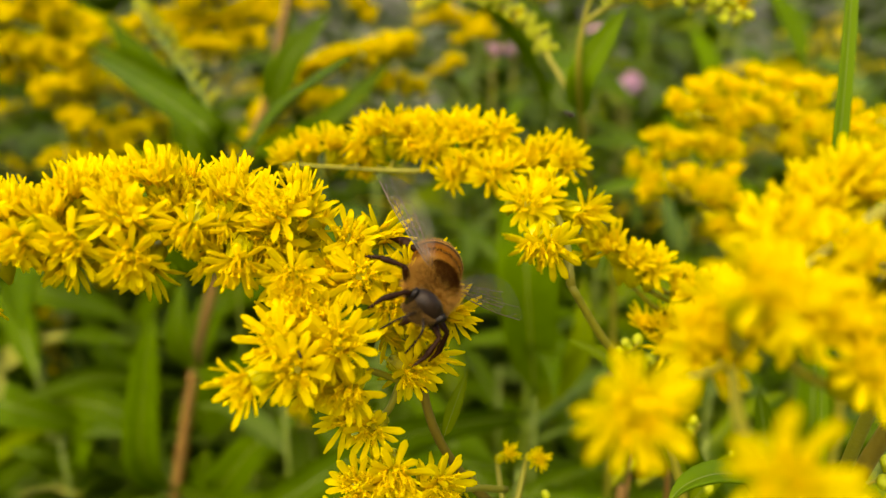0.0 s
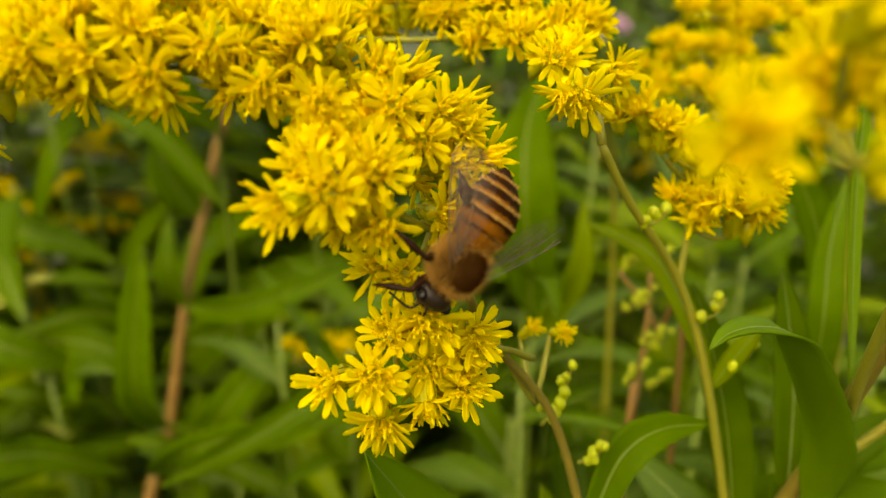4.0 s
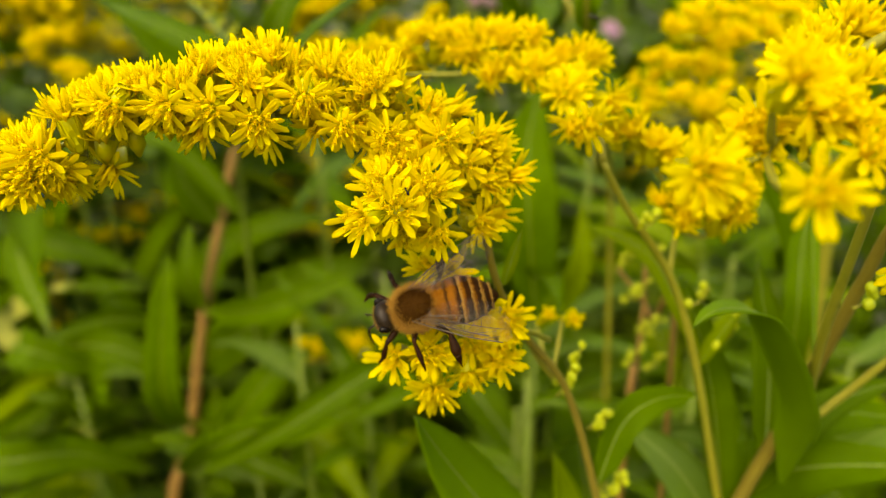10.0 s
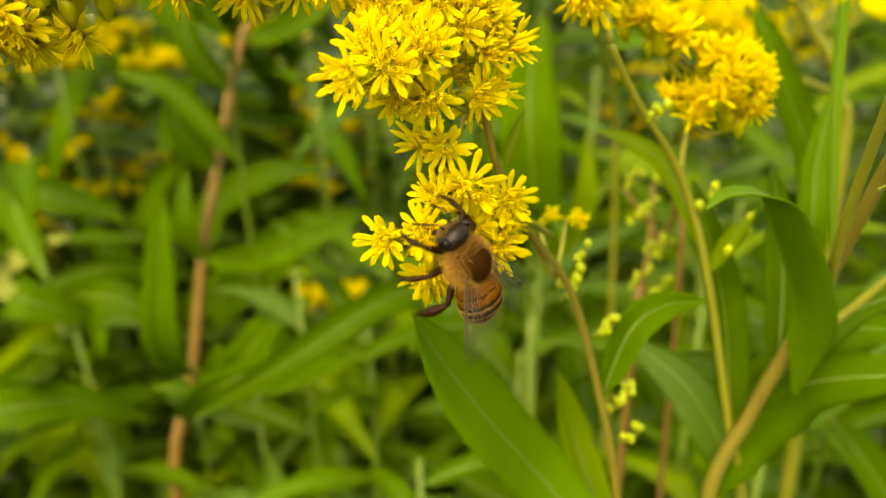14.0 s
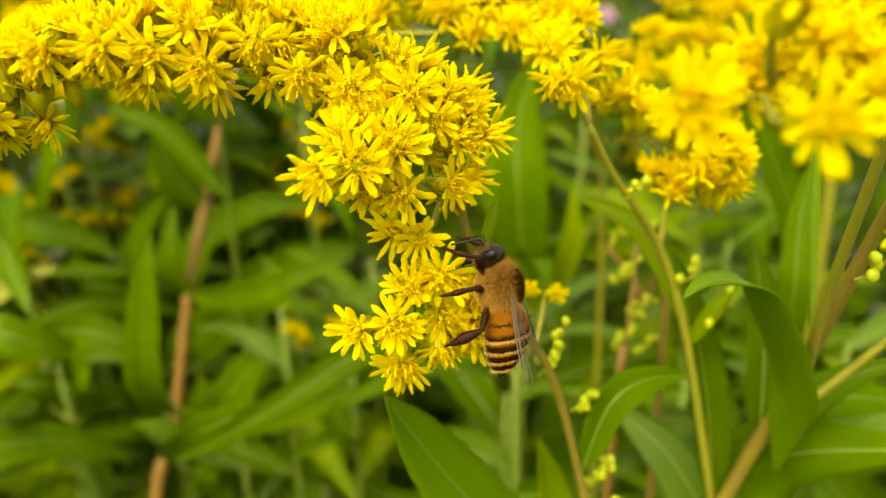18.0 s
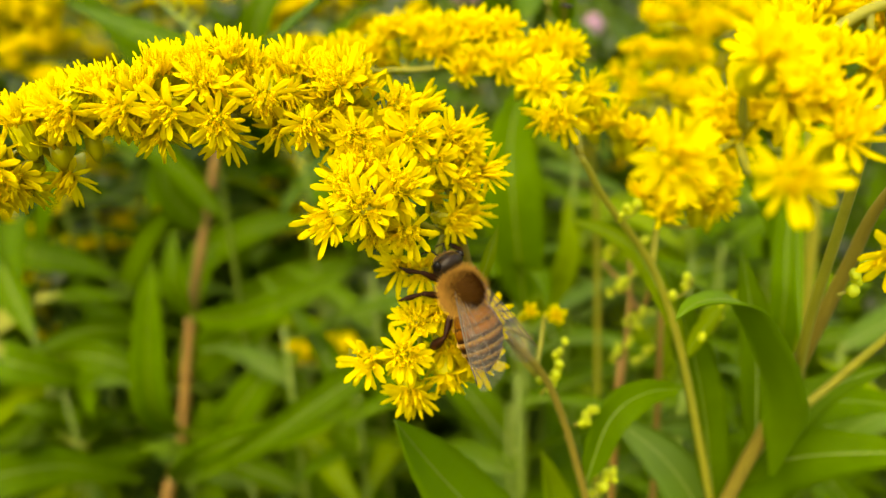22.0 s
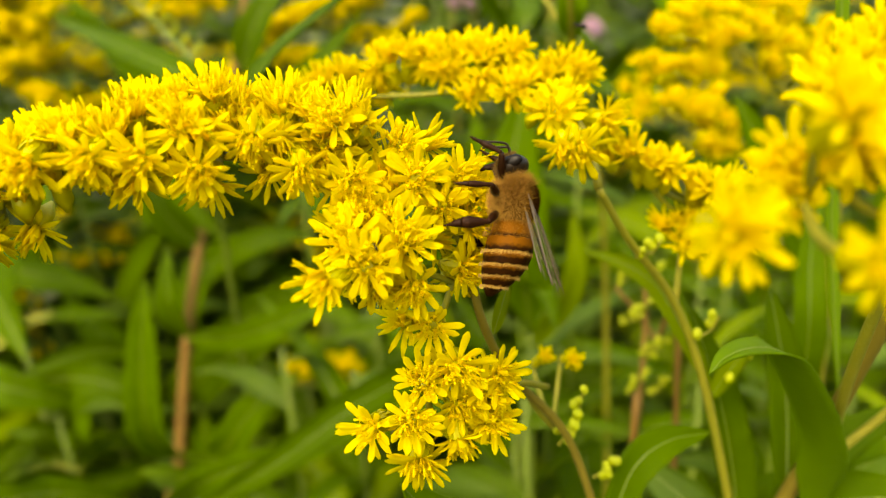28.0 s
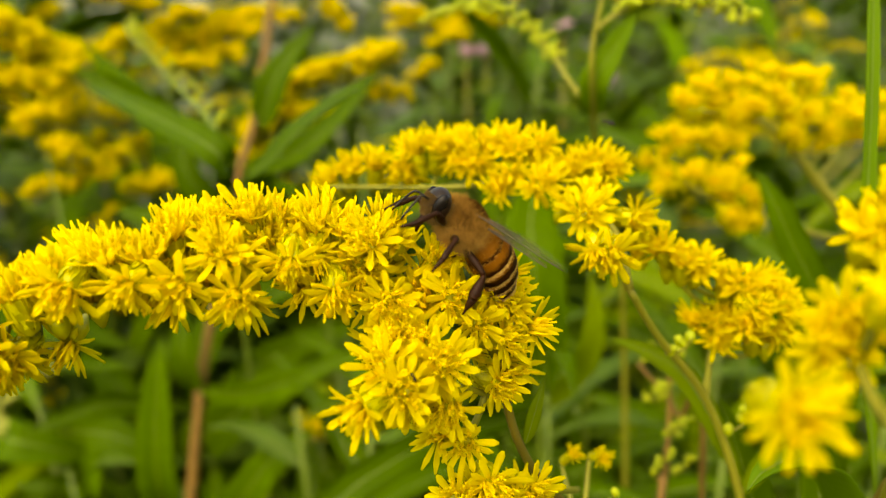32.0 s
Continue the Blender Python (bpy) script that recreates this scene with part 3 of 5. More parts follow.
def flowered(plant, heads, line, size=1.0, share=0.0, back=2.6):
    """Heads in parts on a plant, each stalked to the nearest place of its branch line, and a share more behind them."""
    pts = spline([at(p) - plant.location for p in line], 8)
    for x, y, z, face in heads:
        m = flower_head(plant, at((x, y, z)) - plant.location, face, size * rnd.uniform(0.93, 1.08))
        foot = m @ Vector((0, 0, -2.9 * MM))
        near = min(pts, key=lambda p: (p - foot).length)
        stalk(plant, m, near)
    filled(plant, heads, share, back)


# ---- ground ----
def ground():
    n, size = 40, 60.0
    verts = [(size * (i / n - 0.5) * abs(i / n - 0.5) * 4, size * (j / n - 0.5) * abs(j / n - 0.5) * 4, 0.03 * noise.noise((i * 0.7, j * 0.7, 0))) for j in range(n + 1) for i in range(n + 1)]
    faces = [(j * (n + 1) + i, j * (n + 1) + i + 1, (j + 1) * (n + 1) + i + 1, (j + 1) * (n + 1) + i) for j in range(n) for i in range(n)]
    tagged(new("ground", mesh_of("ground", verts, faces, SOIL)), "dark mossy soil under the meadow plants", "ground", kind="structure")


ground()

# ---- the goldenrod with the nodding arch that the bee visits ----
TO_GROUND_1 = [(60, 70, -880), (45, 62, -400), (24, 59, -110)]
STEM_1 = TO_GROUND_1 + [(16.1, 58.9, -59.3), (12.7, 59.5, -42.6), (8.6, 59.1, -28.9), (2.6, 56.1, -19.5), (-0.4, 53.0, -11.9), (-1.6, 52.4, -4.7)]
ARCH_LINE = [(-1.6, 52.4, -4.7), (-4.1, 52.6, -0.7), (-10.3, 52.5, 2.0), (-16.1, 52.4, 3.8), (-22.7, 51.6, 4.8), (-29.0, 51.0, 4.4), (-35.3, 50.2, 3.4), (-43.1, 48.6, 0.8)]
TIP_LINE = [(6.5, 58.7, -22.5), (2.1, 52.5, -18.0), (-2.7, 49.2, -18.5), (-8.2, 47.2, -18.8)]
LOBE_LINE = [(-0.8, 53.2, -9.0), (-5.0, 51.0, -6.0), (-9.0, 48.0, -3.5), (-12.5, 45.0, -2.5)]


BUDS_1 = [((8.0, 60.5, -31.0), 9, 7.0), ((12.0, 61.0, -36.0), 6, 3.0), ((14.5, 61.0, -47.0), 9, 4.0), ((16.5, 61.5, -52.0), 6, 3.0)]


def bud_sprig(plant, place, count, up):
    """A short side sprig set with round yellow-green flower buds."""
    a = at(place) - plant.location
    tip = a + Vector((2.5, -0.5, up)) * MM
    v, f = tube(spline([a, (a + tip) / 2 + Vector((0.5, 0, -0.4)) * MM, tip], 4), [0.22 * MM, 0.14 * MM], 6)
    sprig = part("bud_sprig", mesh_of("bud_sprig", v, f, STEM), plant)
    for k in range(count):
        q = a.lerp(tip, (k + 0.8) / count) + Vector((rnd.uniform(-.7, .7), rnd.uniform(-.7, .7), rnd.uniform(-.3, .6))) * MM
        r = rnd.uniform(0.42, 0.62) * MM
        part("bud", BUDM, sprig, Matrix.Translation(q) @ pose(0, 0, 0, rnd.uniform(-40, 40), rnd.uniform(-40, 40), 0) @ Matrix.Scale(r, 4))


BUDM = mesh_of("bud", *lathe([(0.3, -1.2), (0.8, -0.7), (1.0, 0), (0.8, 0.7), (0.3, 1.15)], 8, 0.06), BUD)


def visited_goldenrod():
    plant = thing("goldenrod_plant", at(STEM_1[0]), "goldenrod with a nodding yellow flower arch, a bee on it", "flower", "goldenrods")
    stem_part(plant, STEM_1, [2.6, 2.2, 1.1, 0.54, 0.48, 0.44, 0.42, 0.4, 0.36], STEM_TAN)
    blade(plant, [(19.0, 60.5, -74.0), (7.8, 63.6, -59.8), (-0.3, 58.5, -45.5), (-5.5, 54.7, -34.9), (-8.7, 51.3, -26.9)], 8.4, LEAF_LIGHT, (0.4, -0.8, 0.5))
    blade(plant, [(19.5, 61.0, -78.0), (14.2, 72.9, -62.3), (10.8, 74.2, -49.2)], 5.5, LEAF_PALE, (0.5, -0.8, 0.2))
    blade(plant, [(13.2, 59.5, -43.5), (16.4, 61.2, -35.8), (20.9, 63.0, -33.6), (26.7, 64.6, -34.1)], 4.2, LEAF, (0.2, -0.75, 0.6))
    leaf_between(plant, (0.6, 53.6, -13.5), (3.6, 53.8, -8.4), 1.2, LEAF_PALE, 0.5, 0.2, 70)
    for place, face in zip([(7.7, 63.9, -21.4), (10.4, 63.6, -22.5), (2.0, 55.9, -20.1)], ("ur", "vr", "vl")):
        stalk(plant, flower_head(plant, at(place) - plant.location, face, 0.55), at((7.0, 59.0, -27.5)) - plant.location)
    for place, count, up in BUDS_1:
        bud_sprig(plant, place, count, up)
    stem_part(plant, ARCH_LINE, [0.42, 0.4, 0.35, 0.28, 0.2], STEM, "branch")
    stem_part(plant, TIP_LINE, [0.32, 0.28, 0.22], STEM, "branch")
    stem_part(plant, LOBE_LINE, [0.3, 0.26, 0.2], STEM, "branch")
    flowered(plant, ARCH_LEFT + ARCH_CROWN, ARCH_LINE, 0.97, 2.0)
    flowered(plant, LOWER_LOBE, LOBE_LINE, 1.0, 1.1)
    flowered(plant, TIP + TIP2, TIP_LINE, 1.03, 0.6, 2.0)
    return plant


visited_goldenrod()

# ---- the goldenrod behind it, with the second arch ----
STEM_2 = [(70, 75, -880), (58, 70, -400), (42, 68, -110), (36.9, 67.9, -68.8), (32.7, 66.7, -53.9), (27.3, 68.1, -31.0), (22.9, 68.3, -19.2), (16.2, 65.3, -9.8), (12.4, 63.0, -3.5)]
BACK_LINE = [(12.4, 63.0, -3.5), (11.6, 66.0, 1.5), (8.9, 72.2, 4.1), (2.7, 76.1, 4.8), (-3.4, 78.0, 4.2), (-11.0, 80.5, 4.1), (-18.1, 83.1, 4.0)]
SIDE_LINE = [(22.9, 68.3, -19.2), (24, 70, -12), (26, 72, -8)]


def back_goldenrod():
    plant = thing("goldenrod_plant", at(STEM_2[0]), "goldenrod with a flower arch and small yellow side tufts", "flower", "goldenrods")
    stem_part(plant, STEM_2, [2.8, 2.2, 1.2, 0.7, 0.56, 0.5, 0.45, 0.4, 0.36], STEM)
    stem_part(plant, BACK_LINE, [0.45, 0.4, 0.3, 0.22], STEM, "branch")
    stem_part(plant, SIDE_LINE, [0.4, 0.3, 0.25], STEM, "branch")
    flowered(plant, BACK_ARCH, BACK_LINE, 1.05, 1.0, 1.5)
    flowered(plant, SIDE_TUFT + SIDE_TUFT2, SIDE_LINE, 1.0, 0.9, 1.5)
    blade(plant, [(28.3, 68.3, -31.5), (23.8, 73.7, -21.0), (20.0, 76.6, -17.7), (15.3, 80.0, -16.6)], 2.6, LEAF_PALE, (-0.3, -0.7, 0.6))
    blade(plant, [(33.5, 67.0, -56.0), (32.1, 70.2, -41.6), (29.8, 71.5, -31.7), (26.5, 73.3, -21.5)], 5.2, LEAF, (0.1, -1, 0.2), 0.35)
    blade(plant, [(36.0, 68.0, -64.0), (29.0, 72.0, -52.0), (22.0, 78.0, -47.0)], 6.5, LEAF_BLUE, (-0.2, -0.8, 0.6))
    bud_sprig(plant, (25.5, 68.5, -24.0), 5, 3.0)
    bud_sprig(plant, (17.5, 66.5, -12.5), 5, 2.0)
    bud_sprig(plant, (29.5, 68.0, -30.0), 4, 5.0)
    leaf_between(plant, (27.8, 68.1, -32.0), (32.5, 66.5, -24.0), 2.2, LEAF_PALE, 0.3, 0.2, 50)
    return plant


back_goldenrod()

# ---- the goldenrod that stands nearest, out of focus ----
NEAR_STEM = [(95, 70, -880), (70, 68, -400), (38, 66, -110), (31.0, 65.6, -68.4), (34.7, 65.2, -51.0), (37.3, 61.7, -35.8), (37.7, 59.3, -28.1), (37.6, 54.0, -14.8), (37.0, 49.6, -5.9), (38, 43, 3)]
NEAR_LINE = [(46, 46, -4), (38, 40, 6), (31, 37, 11), (24, 35, 12), (18, 33, 9), (14, 31, 5)]


def near_goldenrod():
    plant = thing("goldenrod_plant", at(NEAR_STEM[0]), "goldenrod with large yellow heads close to the eye", "flower", "goldenrods")
    stem_part(plant, NEAR_STEM, [2.8, 2.4, 1.5, 1.05, 0.95, 0.9, 0.85, 0.7, 0.5, 0.4], STEM_TAN)
    stem_part(plant, [(35.2, 64.9, -49.0), (38.0, 64.4, -42.6), (45.9, 62.8, -32.2), (50.2, 57.4, -20), (46, 46, -4)], [0.75, 0.6, 0.5, 0.42, 0.4], STEM, "branch")
    stem_part(plant, NEAR_LINE, [0.5, 0.4, 0.3], STEM, "branch")
    flowered(plant, NEAR + NEAR_LOW, NEAR_LINE)
    blade(plant, [(38.2, 62.5, -46.5), (36.8, 59.2, -35.9), (33.7, 57.0, -28.0), (29.8, 54.9, -21.2), (26.9, 53.2, -17.3), (23.4, 51.8, -15.9), (20.3, 50.1, -15.6), (18.3, 48.7, -16.3)], 4.9, LEAF_LIGHT, (0, 0.05, 1), 0.2, skew=0.5)
    blade(plant, [(31.5, 65.6, -66.0), (36.0, 70.0, -57.0), (41.0, 69.0, -51.0), (46.0, 66.0, -47.0), (58.0, 60.0, -43.0)], 11.0, LEAF, (-0.3, -0.6, 0.75))
    blade(plant, [(34.7, 65.2, -52.0), (40.7, 66.6, -43.0), (47.2, 68.1, -38.3), (56.6, 68.7, -35.4)], 5.0, LEAF, (-0.4, -0.7, 0.6))
    blade(plant, [(35.5, 65.0, -49.0), (45.0, 73.0, -45.5), (53.6, 75.0, -45.0), (66.0, 75.0, -47.0)], 7.0, LEAF, (0.1, -0.7, 0.7))
    blade(plant, [(37.0, 64.8, -45.0), (38.0, 70.0, -32.0), (36.5, 74.0, -20.0)], 5.0, LEAF, (0, -1, 0.2))
    stem_part(plant, [(40.9, 64.4, -40.3), (34.5, 54.0, -22.0), (31.5, 46.5, -6.0), (30.5, 43.0, 4.0)], [0.6, 0.5, 0.4], STEM, "branch")
    bud_sprig(plant, (34.1, 49.4, -15.2), 4, 3.0)
    blade(plant, [(37.7, 59.3, -28), (38, 66, -8), (38.8, 70.6, 13.5), (39.4, 73.5, 24), (39.5, 75, 34)], 1.6, LEAF_LIGHT, (0.2, -1, 0.1))
    return plant


near_goldenrod()

# ---- the plume behind on the right ----
def plume_goldenrod():
    plant = thing("goldenrod_plant", at((95, 140, -880)), "goldenrod with a full yellow plume, slightly out of focus", "flower", "goldenrods")
    main = [(95, 140, -880), (90, 136, -300), (82, 132, -60), (77.2, 130.8, -24.0), (69.4, 131.4, -11.1), (62.6, 130.1, -3.8), (56.4, 129.2, 0.9), (45.1, 130.1, 3.6)]
    side = [(77.2, 130.8, -24.0), (66, 126, -20), (55.7, 120.8, -15.1), (42.7, 120.1, -9.6)]
    stem_part(plant, main, [2.8, 2.4, 1.4, 1.1, 0.9, 0.7, 0.5, 0.4], STEM)
    stem_part(plant, side, [0.7, 0.5, 0.35], STEM, "branch")
    for heads, line in ((PLUME, main[3:]), (PLUME2, side)):
        pts = spline([at(p) - plant.location for p in line], 8)
        for x, y, z, face in heads:
            for k in range(5):
                j = Vector((rnd.uniform(-3, 3), rnd.uniform(-2, 5), rnd.uniform(-2.2, 2.2))) * MM * (k > 0)
                m = head_pose(at((x, y, z)) - plant.location + j, face)
                part("flower_head", mesh_joined("flower_head", head_pieces(m, face), [PETAL, CUP, DISC]), plant)
                if k == 0:
                    foot = m @ Vector((0, 0, -2.9 * MM))
                    stalk(plant, m, min(pts, key=lambda p: (p - foot).length))


plume_goldenrod()


# ---- meadow behind ----
def leafy(plant, line, leaves, first=0.0, span=0.62, scale=1.0, kinds=None):
    """Sets leaves of their own round a stem line, from its top downwards."""
    for k in range(leaves):
        u = 1 - first - (k + rnd.uniform(0, 0.5)) / leaves * span
        i = min(int(u * (len(line) - 1)), len(line) - 2)
        p = line[i].lerp(line[i + 1], u * (len(line) - 1) - i)
        s = scale * rnd.uniform(0.75, 1.15) * (0.55 + 0.5 * min(1, (1 - u) * 4))
        m = Matrix.Translation(p) @ pose(0, 0, 0, 0, 0, k * 137.5 + rnd.uniform(-25, 25)) @ pose(0, 0, 0, rnd.uniform(-25, 25), -rnd.uniform(5, 55), 0) @ Matrix.Scale(s, 4)
        part("leaf", rnd.choice(kinds or LEAVES), plant, m)


def plume_mesh(arms, density=1.0):
    """A flower plume: arching arms from (start, end) pairs in metres, set with heads along their upper side."""
    pieces = []
    for start, end in arms:
        start, end = Vector(start), Vector(end)
        path = spline([start, (start + end) / 2 + Vector((0, 0, 0.10 * (end - start).length)), end], 6)
        pieces.append((*tube(path, [0.0007, 0.0003], 5), 1))
        n = max(4, int((end - start).length / 0.0008 * density))
        for k in range(n):
            q = path[0].lerp(path[-1], k / n) + Vector((0, 0, 0.10 * (end - start).length * 4 * (k / n) * (1 - k / n)))
            q = q + Vector((rnd.uniform(-3.5, 3.5), rnd.uniform(-3.5, 3.5), rnd.uniform(0, 5))) * MM
            face = rnd.choice(("u", "ul", "ur", "vu", "v"))
            m = Matrix.Translation(q) @ frame_to(Vector(FACING[face]) + Vector((rnd.uniform(-.4, .4), rnd.uniform(-.4, .4), 0)), rnd.uniform(0, 360)) @ Matrix.Scale(1.55, 4)
            pieces += [(p[0], p[1], (0, 1, 2)[p[2]]) for p in simple_head(m)]
    return mesh_joined("flower_plume", pieces, [PETAL, STEM, DISC])


def simple_head(m):
    out = [(*moved(lathe([(0.3 * MM, -3 * MM), (0.9 * MM, -1.4 * MM), (0.8 * MM, 0.2 * MM)], 6), m), 1), (*moved(lathe([(0.5 * MM, 0), (0.9 * MM, 1.3 * MM), (0.2 * MM, 1.7 * MM)], 6), m), 2)]
    for k in range(8):
        q = m @ pose(0, 0, 0, 0, 0, 45 * k + rnd.uniform(-12, 12)) @ pose(0.4 * MM, 0, 0, 0, -rnd.uniform(12, 65), 0)
        c = [q @ Vector(v) for v in ((0, 0, 0), (1.4 * MM, -0.45 * MM, 0.1 * MM), (2.5 * MM, 0, 0.25 * MM), (1.4 * MM, 0.45 * MM, 0.1 * MM), (1.2 * MM, 0, -0.12 * MM))]
        out.append((c, [(0, 1, 2, 3), (0, 4, 1), (1, 4, 2), (2, 4, 3), (3, 4, 0)], 0))
    return out


def random_arms(g, tip, count, reach):
    arms = []
    for b in range(count):
        a, ln = g.uniform(0, 6.283), g.uniform(0.5, 1.0) * reach
        st = Vector(tip) + Vector((0, 0, -g.uniform(0, reach)))
        arms.append((st, st + Vector((math.cos(a) * ln, math.sin(a) * ln, g.uniform(-0.1, 0.35) * reach))))
    return arms


def meadow_plant(x, y, top, leaves, lean, red, label, arms=(), first=0.0, scale=1.0, thick=0.0016, span=0.5):
    """A goldenrod of the meadow with leaves of their own; arms make its plume. Metres."""
    plant = thing("goldenrod_plant", (x, y, 0), label, "plant", "meadow goldenrods")
    line = spline([(0, 0, 0), (lean[0] * 0.3, lean[1] * 0.3, top * 0.5), (lean[0], lean[1], top)], 8)
    v, f = tube(line, [np.interp(i / (len(line) - 1), (0, 1), (thick, thick * 0.45)) for i in range(len(line))], 8)
    part("stem", mesh_of("stem", v, f, STEM_RED if red else STEM_GREEN), plant)
    leafy(plant, line, leaves, first, span, scale)
    if arms:
        part("flower_plume", plume_mesh([(Vector(a) - plant.location, Vector(b) - plant.location) for a, b in arms]), plant)
    return plant


def far_template(g, leaves, top, flowering):
    """A whole plant in two or three parts, for the meadow farther off."""
    plant = thing("goldenrod_plant", (0, 0, 0), "goldenrod in yellow flower farther back in the meadow" if flowering else "leafy green goldenrod farther back in the meadow", "plant", "meadow goldenrods")
    line = spline([(0, 0, 0), (g.uniform(-.02, .02), g.uniform(-.02, .02), top * 0.5), (g.uniform(-.06, .06), g.uniform(-.06, .06), top)], 6)
    v, f = tube(line, [0.0020, 0.0009], 6)
    part("stem", mesh_of("stem", v, f, STEM_GREEN), plant)
    pieces = []
    for k in range(leaves):
        u = 1 - (k + g.random() * 0.5) / leaves * 0.6
        i = min(int(u * (len(line) - 1)), len(line) - 2)
        p = line[i].lerp(line[i + 1], u * (len(line) - 1) - i)
        m = Matrix.Translation(p) @ pose(0, 0, 0, 0, 0, k * 137.5 + g.uniform(-25, 25)) @ pose(0, 0, 0, g.uniform(-25, 25), -g.uniform(0, 60), 0) @ Matrix.Scale(g.uniform(0.8, 1.25), 4)
        lp, mat = g.choice(FAR_LEAVES)
        pieces.append((*moved(lp[:2], m), mat))
    tagged(part("foliage", mesh_joined("foliage", pieces, [LEAF, LEAF_PALE, LEAF_BLUE]), plant), kind="stuff")
    if flowering:
        part("flower_plume", plume_mesh(random_arms(g, line[-1], 9, 0.07), 0.22), plant)
    return plant


def far_mass(kinds, places):
    """The meadow past the single plants, as one mass of the same stems, leaves and plumes."""
    slots, stock = [], []
    for plant in kinds:
        co, loops, totals, mats, off = [], [], [], [], 0
        for ob in plant.children:
            me = ob.data
            for m in me.materials:
                if m not in slots:
                    slots.append(m)
            c = np.empty(len(me.vertices) * 3)
            me.vertices.foreach_get("co", c)
            lv = np.empty(len(me.loops), dtype=np.int32)
            me.loops.foreach_get("vertex_index", lv)
            lt, mi = np.empty(len(me.polygons), dtype=np.int32), np.empty(len(me.polygons), dtype=np.int32)
            me.polygons.foreach_get("loop_total", lt)
            me.polygons.foreach_get("material_index", mi)
            co.append(c.reshape(-1, 3))
            loops.append(lv + off)
            totals.append(lt)
            mats.append(np.array([slots.index(m) for m in me.materials], dtype=np.int32)[mi])
            off += len(me.vertices)
        stock.append([np.concatenate(a) for a in (co, loops, totals, mats)])
    co, loops, totals, mats, off = [], [], [], [], 0
    for k, m in places:
        c, lv, lt, mi = stock[k]
        mm = np.array(m)
        co.append(c @ mm[:3, :3].T + mm[:3, 3])
        loops.append(lv + off)
        totals.append(lt)
        mats.append(mi)
        off += len(c)
    co, loops, totals, mats = [np.concatenate(a) for a in (co, loops, totals, mats)]
    me = bpy.data.meshes.new("far_meadow")
    me.vertices.add(len(co))
    me.vertices.foreach_set("co", co.astype(np.float32).ravel())
    me.loops.add(len(loops))
    me.loops.foreach_set("vertex_index", loops.astype(np.int32))
    me.polygons.add(len(totals))
    me.polygons.foreach_set("loop_start", (np.cumsum(totals) - totals).astype(np.int32))
    for m in slots:
        me.materials.append(m)
    me.polygons.foreach_set("material_index", mats)
    me.polygons.foreach_set("use_smooth", [True] * len(totals))
    me.update(calc_edges=True)
    me.validate()
    tagged(new("far_meadow", me), "far goldenrods in leaf and yellow flower, out of focus", "plants", kind="stuff")


